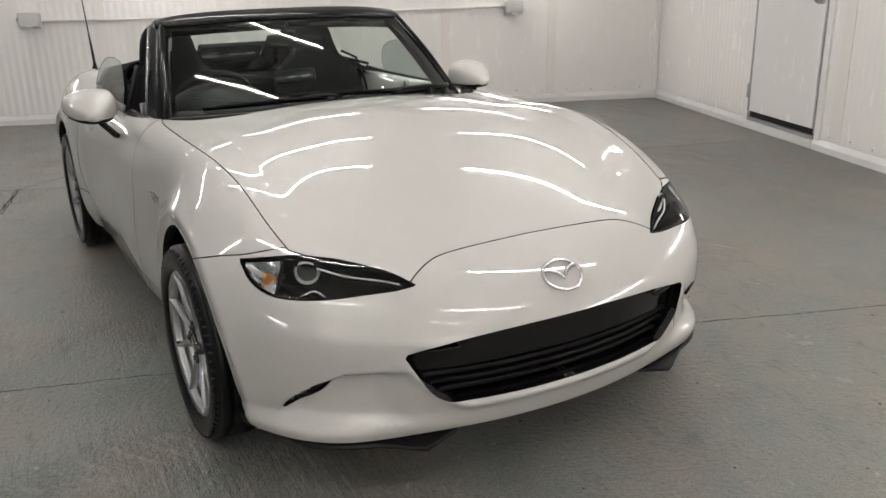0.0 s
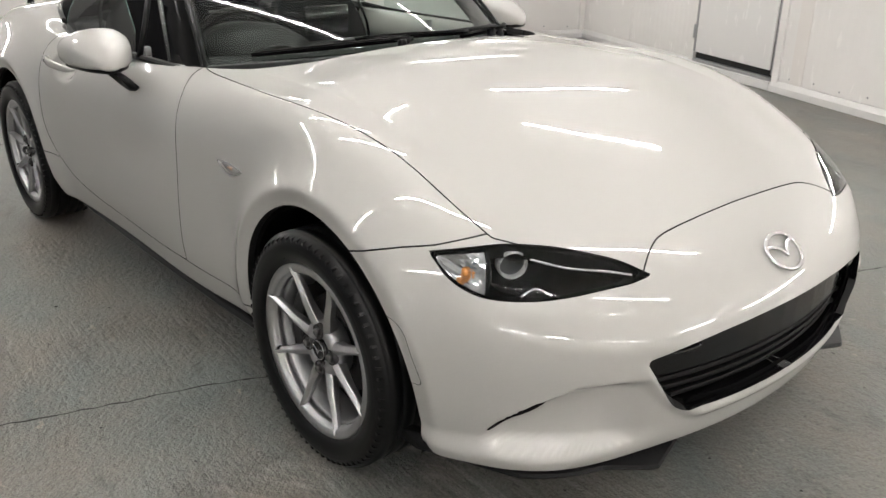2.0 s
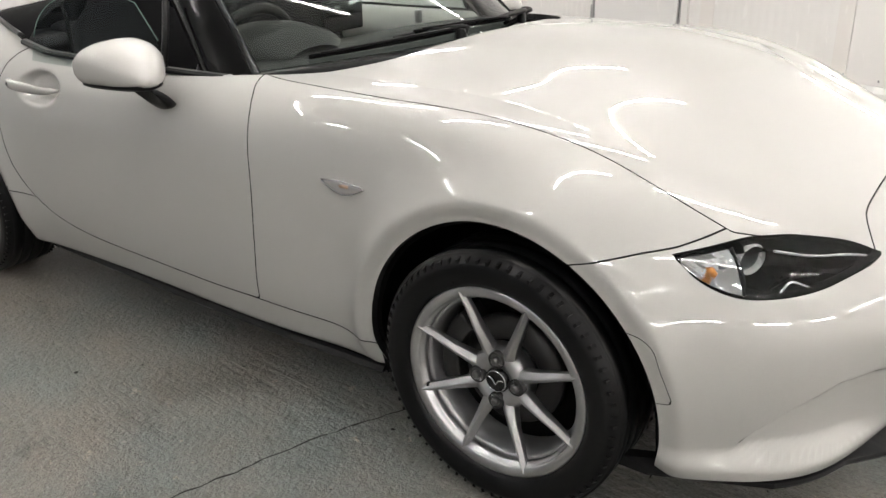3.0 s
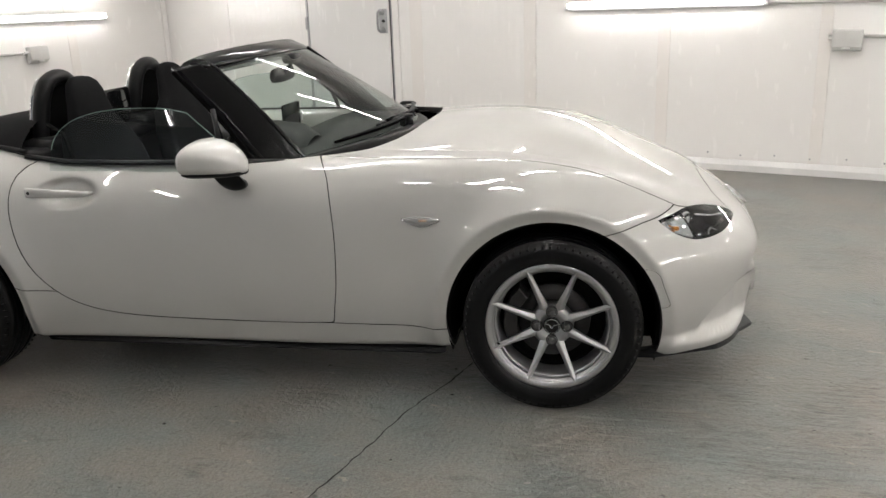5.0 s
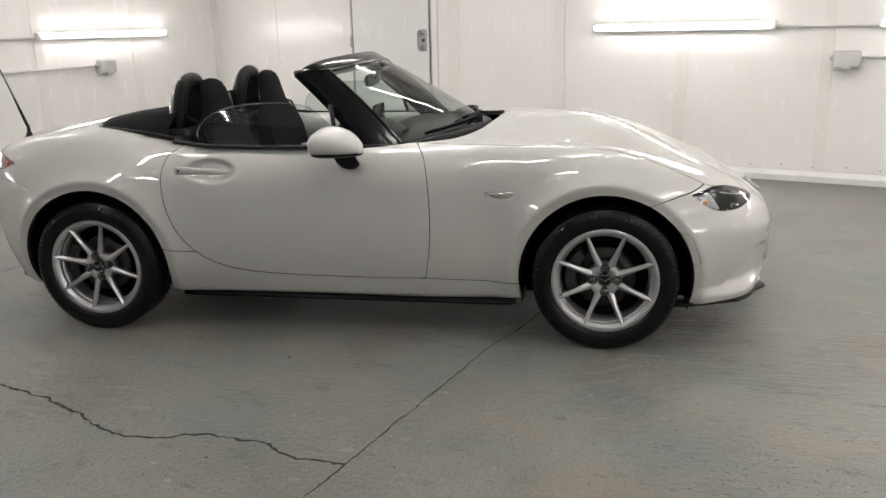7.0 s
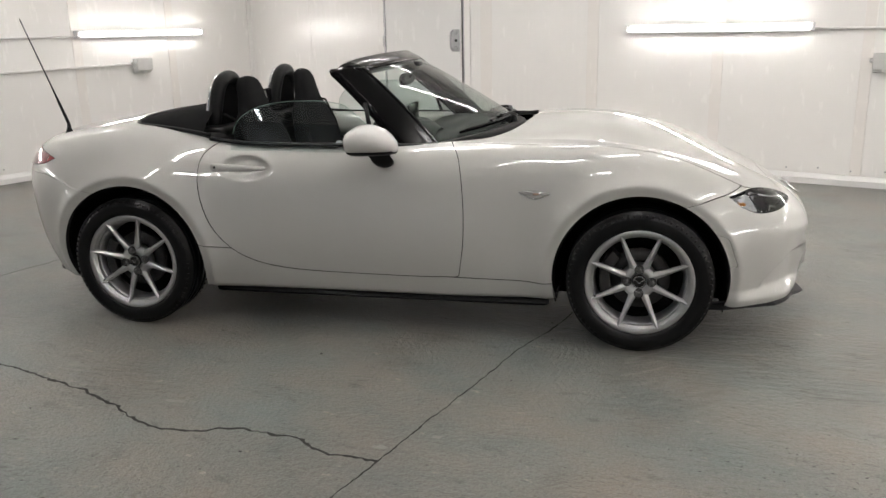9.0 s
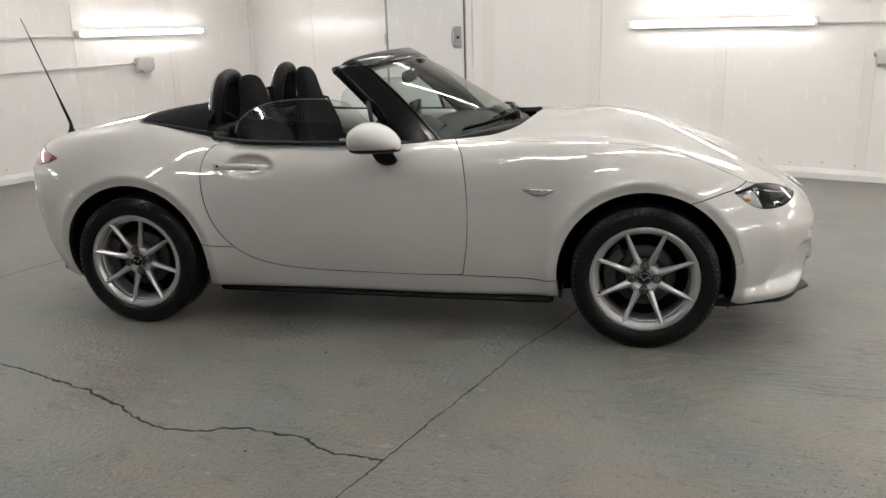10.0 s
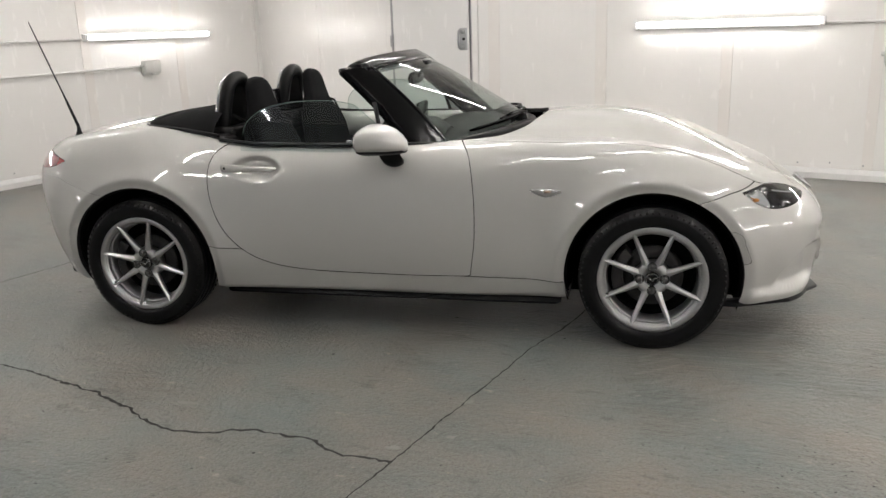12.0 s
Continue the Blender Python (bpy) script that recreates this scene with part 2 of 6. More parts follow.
LAMPBLACK = surface("lamp_bezel_black", (0.004, 0.0042, 0.0048), 0.15, spec=0.12)
LAMP_CHROME = surface("lamp_chrome", (0.62, 0.62, 0.63), 0.28, metal=0.35, coat=0.6)
PROJECTOR = surface("projector_glass", (0.10, 0.10, 0.105), 0.12, coat=1.0, metal=0.3)
REFLECTOR = surface("lamp_reflector", (0.75, 0.76, 0.78), 0.12, metal=1.0)
MIRROR = surface("mirror_silver", (0.9, 0.9, 0.9), 0.02, metal=1.0, var=0.0, rvar=0.0)
CRACK = surface("crack_dirt", (0.022, 0.021, 0.020), 0.9, var=0.3)
CHIP = surface("paint_chip", (0.30, 0.29, 0.27), 0.7, var=0.25, scale=40)


# ---- mesh helpers ----
def part(name, bm, material, parent, label="", smooth=True):
    me = bpy.data.meshes.new(name)
    bm.to_mesh(me)
    bm.free()
    for p in me.polygons:
        p.use_smooth = smooth
    me.materials.append(material)
    ob = new(name, me)
    ob.parent = parent
    if label:
        tagged(ob, label)
    return ob


def mesh_part(name, verts, faces, material, parent, label="", normals=None, smooth=True, rim_from=None):
    me = bpy.data.meshes.new(name)
    me.from_pydata([tuple(v) for v in verts], [], [tuple(f) for f in faces])
    me.update()
    me.polygons.foreach_set("use_smooth", [smooth] * len(me.polygons))
    if normals is not None:
        me.normals_split_custom_set_from_vertices([tuple(n) for n in normals])
    me.materials.append(material)
    if rim_from is not None:
        # faces from here on are the folded rim, blackened as the shade in the gaps
        me.materials.append(GAP_SHADE)
        me.polygons.foreach_set("material_index", [0] * rim_from + [1] * (len(me.polygons) - rim_from))
    ob = new(name, me)
    ob.parent = parent
    if label:
        tagged(ob, label)
    return ob


def thing(name, label, category, m=None, group="", kind=""):
    ob = new(name)
    ob.empty_display_size = 0.1
    ob.matrix_world = m if m is not None else Matrix.Identity(4)
    return tagged(ob, label, category, group, kind)


def box(lo, hi, bevel=0.0, seg=2):
    """A bmesh box between two corners, with rounded edges."""
    bm = bmesh.new()
    bmesh.ops.create_cube(bm, size=1.0)
    lo, hi = Vector(lo), Vector(hi)
    for v in bm.verts:
        v.co = Vector((lo[i] + (v.co[i] + 0.5) * (hi[i] - lo[i]) for i in range(3)))
    if bevel:
        bmesh.ops.bevel(bm, geom=bm.edges[:], offset=bevel, segments=seg, affect="EDGES", profile=0.5)
    return bm


def lathe(profile, n=64, axis="Y"):
    """A closed turn of (radius, along) points round an axis."""
    bm = bmesh.new()
    rings = []
    for i in range(n):
        a = 2 * math.pi * i / n
        c, s = math.cos(a), math.sin(a)
        ring = []
        for r, h in profile:
            co = {"Y": (r * c, h, r * s), "Z": (r * c, r * s, h), "X": (h, r * c, r * s)}[axis]
            ring.append(bm.verts.new(co))
        rings.append(ring)
    for i in range(n):
        a, b = rings[i], rings[(i + 1) % n]
        for j in range(len(profile) - 1):
            bm.faces.new((a[j], a[j + 1], b[j + 1], b[j]))
    bmesh.ops.remove_doubles(bm, verts=bm.verts[:], dist=1e-6)
    bmesh.ops.recalc_face_normals(bm, faces=bm.faces[:])
    return bm


def tube(points, radius, n=12, closed=False, radii=None):
    """A round bar along points."""
    bm = bmesh.new()
    pts = [Vector(p) for p in points]
    rings = []
    last = None
    for i, p in enumerate(pts):
        a = pts[i - 1] if i or closed else pts[0]
        b = pts[(i + 1) % len(pts)] if i < len(pts) - 1 or closed else pts[-1]
        d = (b - a).normalized()
        if last is None:
            side = d.orthogonal().normalized()
        else:
            side = (last - d * last.dot(d)).normalized()
        last = side
        up = d.cross(side)
        r = radii[i] if radii else radius
        rings.append([bm.verts.new(p + (side * math.cos(2 * math.pi * k / n) + up * math.sin(2 * math.pi * k / n)) * r) for k in range(n)])
    m = len(rings)
    for i in range(m if closed else m - 1):
        a, b = rings[i], rings[(i + 1) % m]
        for k in range(n):
            bm.faces.new((a[k], a[(k + 1) % n], b[(k + 1) % n], b[k]))
    if not closed:
        bm.faces.new(rings[0][::-1])
        bm.faces.new(rings[-1])
    bmesh.ops.recalc_face_normals(bm, faces=bm.faces[:])
    return bm


def loft(rings, cap=True, closed=True):
    """A skin over rings of equal numbers of points."""
    bm = bmesh.new()
    vs = [[bm.verts.new(p) for p in ring] for ring in rings]
    n = len(vs[0])
    for a, b in zip(vs, vs[1:]):
        for k in range(n if closed else n - 1):
            bm.faces.new((a[k], a[(k + 1) % n], b[(k + 1) % n], b[k]))
    if cap and closed:
        bm.faces.new(vs[0][::-1])
        bm.faces.new(vs[-1])
    bmesh.ops.recalc_face_normals(bm, faces=bm.faces[:])
    return bm


def slab(outline, lo, hi, axis="y", bevel=0.0):
    """A flat outline given thickness along an axis; the outline's two numbers are the other two axes in order."""
    bm = bmesh.new()
    put = {"x": lambda p, h: (h, p[0], p[1]), "y": lambda p, h: (p[0], h, p[1]), "z": lambda p, h: (p[0], p[1], h)}[axis]
    a = [bm.verts.new(put(p, lo)) for p in outline]
    b = [bm.verts.new(put(p, hi)) for p in outline]
    bm.faces.new(a)
    bm.faces.new(b[::-1])
    for i in range(len(a)):
        j = (i + 1) % len(a)
        bm.faces.new((a[i], b[i], b[j], a[j]))
    bmesh.ops.recalc_face_normals(bm, faces=bm.faces[:])
    if bevel:
        rim = [e for e in bm.edges if (e.verts[0] in a) == (e.verts[1] in a)]
        bmesh.ops.bevel(bm, geom=rim, offset=bevel, segments=2, affect="EDGES", profile=0.5)
    return bm


def mirrored(bm):
    """A copy of a bmesh on the other side of the car."""
    b2 = bm.copy()
    for v in b2.verts:
        v.co.y = -v.co.y
    bmesh.ops.reverse_faces(b2, faces=b2.faces[:])
    return b2


def spread(points, n):
    """n points evenly along a smooth curve through points (Catmull-Rom)."""
    p = [Vector(q) for q in points]
    p = [2 * p[0] - p[1], *p, 2 * p[-1] - p[-2]]
    out = []
    for i in range(1, len(p) - 2):
        for k in range(24):
            u = k / 24
            a, b, c, d = p[i - 1 : i + 3]
            out.append(0.5 * (2 * b + (c - a) * u + (2 * a - 5 * b + 4 * c - d) * u * u + (3 * b - a - 3 * c + d) * u**3))
    out.append(p[-2])
    length = [0.0]
    for a, b in zip(out, out[1:]):
        length.append(length[-1] + (b - a).length)
    res, j = [], 0
    for i in range(n):
        s = length[-1] * i / (n - 1)
        while j < len(out) - 2 and length[j + 1] < s:
            j += 1
        g = length[j + 1] - length[j]
        res.append(out[j].lerp(out[j + 1], (s - length[j]) / g if g else 0))
    return res


# ---- the room ----
def setting(name, bm, material, label, category, smooth=False):
    ob = part(name, bm, material, None, "", smooth)
    ob.matrix_world = ROOM
    return tagged(ob, label, category, kind="structure")


setting("floor", box((WALL_W - 0.2, WALL_S - 0.2, -0.15), (WALL_E + 0.2, WALL_N + 0.2, 0)), FLOOR, "grey painted concrete floor, worn, cracked and partly glossy", "floor")
setting("ceiling", box((WALL_W - 0.2, WALL_S - 0.2, CEIL), (WALL_E + 0.2, WALL_N + 0.2, CEIL + 0.15)), CEILING, "plain white ceiling of the workshop room", "ceiling")

DOOR_X0, DOOR_X1, DOOR_Z0, DOOR_Z1 = -4.45, -3.44, 0.075, 2.12


def wall_with_door():
    bm = bmesh.new()
    for lo, hi in (((WALL_W, WALL_N, 0), (DOOR_X0, WALL_N + 0.2, CEIL)), ((DOOR_X1, WALL_N, 0), (WALL_E, WALL_N + 0.2, CEIL)), ((DOOR_X0, WALL_N, DOOR_Z1), (DOOR_X1, WALL_N + 0.2, CEIL)), ((DOOR_X0, WALL_N, 0), (DOOR_X1, WALL_N + 0.2, DOOR_Z0))):
        b = box(lo, hi)
        me = bpy.data.meshes.new("piece")
        b.to_mesh(me)
        b.free()
        bm.from_mesh(me)
        bpy.data.meshes.remove(me)
    return bm


wall_north = setting("wall_north", wall_with_door(), WALL, "white panelled wall with cover strips and a door opening", "wall")
wall_west = setting("wall_west", box((WALL_W - 0.2, WALL_S, 0), (WALL_W, WALL_N + 0.2, CEIL)), WALL, "white panelled wall carrying conduit and lamps", "wall")
setting("wall_east", box((WALL_E, WALL_S, 0), (WALL_E + 0.2, WALL_N + 0.2, CEIL)), WALL, "white plain wall closing the workshop", "wall")
# Unseen wall; its blue-grey is chosen to dim and tint the car's flank.
setting("wall_south", box((WALL_W - 0.2, WALL_S - 0.2, 0), (WALL_E + 0.2, WALL_S, CEIL)), WALL_GREY, "unseen wall closing the workshop, blue-grey to dim and tint the flank", "wall")


def on_wall(name, bm, material, parent, label=""):
    ob = part(name, bm, material, parent, label, smooth=False)
    return ob


# sheets between the joints of the two visible walls, each a little proud of the wall behind
joints_n = [WALL_W + 0.012, -5.50, DOOR_X0 - 0.075, DOOR_X1 + 0.075, -3.125, -1.985, -0.84, 0.32, 1.55, 2.79, 3.94, WALL_E - 0.02]
for a, b in zip(joints_n, joints_n[1:]):
    if a < -4.0 < b:
        continue
    ribbed = -5.6 < a < -4.6 or -3.2 < a < -2.0
    on_wall("panel", box((a + 0.003, WALL_N - 0.008, 0.09), (b - 0.003, WALL_N - 0.0005, CEIL - 0.005), 0.002, 1), WALL_RIB if ribbed else WALL, wall_north)
joints_w = [WALL_S + 0.02, -5.7, -4.55, -3.42, -2.28, -1.12, 0.01, 1.14, 2.28, WALL_N - 0.012]
for a, b in zip(joints_w, joints_w[1:]):
    on_wall("panel", box((WALL_W + 0.0005, a + 0.003, 0.09), (WALL_W + 0.008, b - 0.003, CEIL - 0.005), 0.002, 1), WALL_RIB if a < -1.0 else WALL, wall_west)
for a, w in ((-3.183, 0.13), (-2.04, 0.11), (-0.885, 0.095), (0.28, 0.085), (1.59, 0.09), (2.74, 0.09), (3.9, 0.09)):
    on_wall("cover_strip", box((a - w / 2, WALL_N - 0.013, 0.09), (a + w / 2, WALL_N - 0.0085, CEIL - 0.005), 0.0015, 1), STRIP, wall_north, "cream cover strip over a panel joint")
for a in (1.135, 2.28, 0.01, -1.12, -2.28, -3.42, -4.55):
    on_wall("cover_strip", box((WALL_W + 0.0085, a - 0.05, 0.09), (WALL_W + 0.013, a + 0.05, CEIL - 0.005), 0.0015, 1), STRIP, wall_west, "cream cover strip over a panel joint")

# corner trim and skirting
setting("trim", box((WALL_W + 0.009, WALL_N - 0.075, 0.09), (WALL_W + 0.03, WALL_N - 0.009, CEIL - 0.005), 0.008), WALL, "white corner trim between two walls", "trim")


def skirting(p, q, inward):
    """A low skirting with a sloped top between two floor points."""
    p, q, n = Vector((*p, 0)), Vector((*q, 0)), Vector((*inward, 0))
    prof = [(0.0, 0.001), (0.03, 0.001), (0.03, 0.05), (0.009, 0.088), (0.0, 0.088)]
    return loft([[a + n * d + Vector((0, 0, z)) for d, z in prof] for a in (p, q)])


setting("baseboard", skirting((WALL_W, WALL_S), (WALL_W, WALL_N), (1, 0)), SKIRT, "scuffed white painted skirting along the wall", "skirting")
setting("baseboard", skirting((WALL_W + 0.03, WALL_N), (DOOR_X0, WALL_N), (0, -1)), SKIRT, "scuffed white painted skirting along the wall", "skirting")
setting("baseboard", skirting((DOOR_X1, WALL_N), (WALL_E, WALL_N), (0, -1)), SKIRT, "scuffed white painted skirting along the wall", "skirting")
setting("baseboard", box((DOOR_X0, WALL_N - 0.034, 0.001), (DOOR_X1, WALL_N, 0.07), 0.006), SKIRT, "scuffed white sill board under the door", "skirting")


# ---- the door: a white insulated leaf in a steel frame, with a dark gap and a threshold below ----
def wall_door():
    d = thing("door_1", "closed white insulated door with a long pull handle", "door", ROOM, kind="structure")
    y = WALL_N
    part("leaf", box((DOOR_X0 + 0.028, y - 0.022, 0.155), (DOOR_X1 - 0.030, y + 0.05, DOOR_Z1 - 0.03), 0.004), DOORPAINT, d, smooth=False)
    for a, b in ((DOOR_X0 - 0.07, DOOR_X0), (DOOR_X1, DOOR_X1 + 0.07)):
        part("frame_post", box((a, y - 0.018, DOOR_Z0), (b, y + 0.06, DOOR_Z1 + 0.07), 0.004), WALL, d, smooth=False)
    part("frame_head", box((DOOR_X0, y - 0.018, DOOR_Z1), (DOOR_X1, y + 0.06, DOOR_Z1 + 0.07), 0.004), WALL, d, smooth=False)
    part("edge_bar", box((DOOR_X0 + 0.002, y - 0.027, 0.155), (DOOR_X0 + 0.024, y + 0.02, DOOR_Z1 - 0.03), 0.005), STEEL, d, "dull steel edge bar", smooth=False)
    part("edge_bar", box((DOOR_X1 - 0.012, y - 0.021, 0.12), (DOOR_X1 - 0.001, y + 0.02, DOOR_Z1 - 0.03), 0.003), STEEL, d, "dull steel edge bar", smooth=False)
    # Black solids fill the gaps beside and under the leaf as their shade.
    part("seal", box((DOOR_X1 - 0.029, y - 0.01, 0.155), (DOOR_X1 - 0.013, y + 0.02, DOOR_Z1 - 0.03)), DARKGAP, d, "black strip filling the gap beside the leaf, as its shade", smooth=False)
    part("bottom_gap", box((DOOR_X0 + 0.004, y + 0.01, 0.10), (DOOR_X1 - 0.013, y + 0.05, 0.154)), DARKGAP, d, "black block filling the gap under the leaf, as its shade", smooth=False)
    part("threshold", box((DOOR_X0, y - 0.02, 0.0705), (DOOR_X1, y + 0.05, 0.098), 0.004), STEEL, d, "scuffed metal threshold", smooth=False)
    for z in (0.33, 1.19, 1.95):
        part("hinge", box((DOOR_X0 - 0.005, y - 0.042, z - 0.06), (DOOR_X0 + 0.022, y - 0.019, z + 0.06), 0.007), STEEL, d, "steel hinge")
    hx = DOOR_X1 - 0.098
    plate = part("handle_plate", box((hx - 0.04, y - 0.03, 1.085), (hx + 0.05, y - 0.0215, 1.305), 0.004), STEEL, d, "dull steel handle plate", smooth=False)
    for z in (1.115, 1.275):
        part("boss", lathe([(0, -0.012), (0.024, -0.012), (0.028, -0.004), (0.028, 0.0)], 24), STEEL, plate).location = (hx, y - 0.03, z)
    part("pull_bar", tube(spread([(hx - 0.03, y - 0.03, 1.10), (hx - 0.034, y - 0.06, 1.13), (hx - 0.034, y - 0.06, 1.26), (hx - 0.03, y - 0.03, 1.29)], 14), 0.011, 10), STEEL, plate)
    part("key_cylinder", lathe([(0, -0.014), (0.012, -0.014), (0.014, 0.0)], 20), DARKGAP, plate).location = (hx + 0.012, y - 0.03, 1.195)
    return d


wall_door()


# ---- lamps, conduit and boxes ----
def batten(length):
    """A long lamp fitting along x, on a wall behind it at y=0, facing -y: housing, glowing cover and end caps."""
    d = thing("wall_lamp", "long white LED batten lamp, lit, on a wall; some unseen copies add fill", "lamp", group="batten lamps")
    h = length / 2
    part("housing", box((-h, -0.030, -0.036), (h, -0.001, 0.036), 0.006), LAMPBODY, d, smooth=False)
    ring = lambda x, k: [Vector((x, -0.029 - k * 0.040 * math.sin(math.pi * i / 10), -0.034 * k * math.cos(math.pi * i / 10))) for i in range(11)]
    part("cover", loft([ring(-h + 0.03, 0.7), ring(-h + 0.04, 1), ring(h - 0.04, 1), ring(h - 0.03, 0.7)]), GLOW, d, "glowing frosted cover")
    part("led_strip", box((-h + 0.035, -0.0697, -0.0148), (h - 0.035, -0.0691, 0.0148)), CORE, d, "brightest strip of the lamp")
    for s in (-1, 1):
        part("end_cap", box((min(s * h, s * (h - 0.03)), -0.062, -0.034), (max(s * h, s * (h - 0.03)), -0.0305, 0.034), 0.008), LAMPBODY, d)
    return d


LAMP_Z, RUN_Z = 1.28, 1.25
lamp = batten(1.58)
lamp.matrix_world = ROOM @ pose(-0.91, WALL_N - 0.0135, LAMP_Z)
spots = [(1.42, WALL_N - 0.0135, LAMP_Z, 0), (3.75, WALL_N - 0.0135, LAMP_Z, 0)]
spots += [(WALL_W + 0.0135, y, LAMP_Z + 0.05, 90) for y in (1.896, -1.55, -4.2)]
# East and south lamps are unseen, added to brighten the front and bumper.
spots += [(WALL_E - 0.001, y, LAMP_Z, -90) for y in (1.9, -0.6, -3.0)]
spots += [(x, WALL_S + 0.001, LAMP_Z, 180) for x in (3.6,)]
for x, y, z, turn in spots:
    copy_thing(lamp, ROOM @ pose(x, y, z, 0, 0, turn))


def ceiling_batten(x, y, turn):
    ob = copy_thing(lamp, ROOM @ pose(x, y, CEIL - 0.001, 0, 0, turn) @ pose(0, 0, 0, 90))
    return tagged(ob, "long white LED batten lamp, lit, under the ceiling; some rows added for fill", "lamp", "ceiling battens")


# Rows at -5.40, 2.05 and 4.00 are added, unseen, to fill walls and bumper.
for x in (-5.40, -2.33, -1.28, 0.09, 2.05, 4.00):
    for y in (1.66, -0.64, -2.94):
        if (x, y) != (-1.28, -2.94):
            ceiling_batten(x, y, 90)
ceiling_batten(-2.0, -5.24, 90)


def conduit(points, label="thin white painted conduit along the wall"):
    ob = part("conduit", tube(points, 0.011, 10), CONDUIT, None)
    ob.matrix_world = ROOM
    return tagged(ob, label, "conduit")


yn, xw = WALL_N - 0.026, WALL_W + 0.026
conduit([(-0.12, yn, RUN_Z + 0.012), (0.25, yn, RUN_Z + 0.013), (0.63, yn, RUN_Z + 0.012)])
conduit([(0.53, yn, 1.02), (1.4, yn, 1.015), (3.0, yn, 1.015)])
conduit([(xw, 1.10, RUN_Z + 0.060), (xw, 0.3, RUN_Z + 0.060), (xw, -0.755, RUN_Z + 0.061)])
conduit([(xw, 1.745, 1.02), (xw, 0.2, 1.0), (xw, -1.2, 0.987), (xw, -2.82, 0.983)])


def socket_box(m):
    """A grey weatherproof outlet box with a lid, a lid latch and a gland."""
    d = thing("socket_box", "grey plastic weatherproof socket box on the wall", "socket", m, group="socket boxes")
    part("body", box((-0.095, -0.05, -0.075), (0.095, -0.001, 0.075), 0.012), GREYBOX, d)
    lid = part("lid", box((-0.099, -0.085, -0.055), (0.099, -0.0505, 0.079), 0.014), GREYBOX, d)
    part("latch", box((-0.03, -0.094, -0.072), (0.03, -0.06, -0.05), 0.005), GREYBOX, lid)
    part("gland", lathe([(0, -0.03), (0.016, -0.03), (0.018, 0)], 16, "X"), GREYBOX, d).location = (-0.095, -0.026, 0.02)
    return d


first = socket_box(ROOM @ pose(0.43, WALL_N - 0.0135, 0.995))
copy_thing(first, ROOM @ pose(WALL_W + 0.0135, 1.845, 1.0, 0, 0, 90))
copy_thing(first, ROOM @ pose(WALL_W + 0.0135, -2.91, 0.992, 0, 0, 90))


# round screw heads along the lower edge of the wall sheets
screw = lathe([(0.0, -0.0045), (0.004, -0.004), (0.007, -0.001), (0.0075, 0.0)], 10)
screw_mesh = bpy.data.meshes.new("screw")
screw.to_mesh(screw_mesh)
screw.free()
screw_mesh.materials.append(STEEL)
for k in range(34):
    ob = new("screw", screw_mesh)
    ob.parent = wall_north
    ob.location = (-3.25 + 0.25 * k, WALL_N - 0.0135, 0.125 + 0.012 * (k % 2))
for k in range(22):
    ob = new("screw", screw_mesh)
    ob.parent = wall_west
    ob.location = (WALL_W + 0.0135, 3.3 - 0.28 * k, 0.125 + 0.012 * (k % 2))
    ob.rotation_euler = (0, 0, math.pi / 2)


# ---- the car: body skin as one smooth form, cut into panels ----
def curve(xs, ys):
    """A smooth (natural cubic) curve through knots, as a function."""
    x, y = np.array(xs, float), np.array(ys, float)
    n = len(x)
    h = np.diff(x)
    a, r = np.zeros((n, n)), np.zeros(n)
    a[0, 0] = a[-1, -1] = 1
    for i in range(1, n - 1):
        a[i, i - 1], a[i, i], a[i, i + 1] = h[i - 1], 2 * (h[i - 1] + h[i]), h[i]
        r[i] = 6 * ((y[i + 1] - y[i]) / h[i] - (y[i] - y[i - 1]) / h[i - 1])
    m = np.linalg.solve(a, r)
    gx = np.linspace(x[0], x[-1], 1600)
    i = np.clip(np.searchsorted(x, gx) - 1, 0, n - 2)
    d, e = gx - x[i], x[i + 1] - gx
    gy = (m[i] * e**3 + m[i + 1] * d**3) / (6 * h[i]) + (y[i] / h[i] - m[i] * h[i] / 6) * e + (y[i + 1] / h[i] - m[i + 1] * h[i] / 6) * d
    return lambda q: np.interp(q, gx, gy)


def smax(a, b, k):
    h = np.maximum(k - np.abs(a - b), 0) / k
    return np.maximum(a, b) + h * h * k * 0.25


def step(a, b, v):
    u = np.clip((v - a) / (b - a), 0, 1)
    return u * u * (3 - 2 * u)


CAR_Y = 0.0
WHEEL_R, AXLE_R, ARCH = 0.302, -2.31, 0.362
top_mid = curve([-3.4, -3.0, -2.8, -2.6, -2.2, -1.5, -0.9, -0.55, -0.2, 0.14, 0.38, 0.585, 0.735, 0.95], [0.77, 0.853, 0.888, 0.918, 0.94, 0.91, 0.888, 0.908, 0.916, 0.846, 0.738, 0.640, 0.571, 0.43])
top_crest = curve([-3.4, -3.0, -2.8, -2.5, -2.25, -1.95, -1.6, -1.2, -0.9, -0.55, -0.2, 0.0, 0.16, 0.35, 0.5, 0.65, 0.95], [0.75, 0.822, 0.866, 0.904, 0.913, 0.888, 0.866, 0.863, 0.866, 0.864, 0.870, 0.850, 0.814, 0.743, 0.680, 0.613, 0.44])
plan = curve([-3.4, -2.95, -2.62, -2.31, -2.0, -1.6, -1.2, -0.76, -0.42, 0.0, 0.2, 0.38, 0.55, 0.95], [0.72, 0.84, 0.876, 0.889, 0.882, 0.868, 0.866, 0.868, 0.850, 0.866, 0.874, 0.866, 0.840, 0.74])
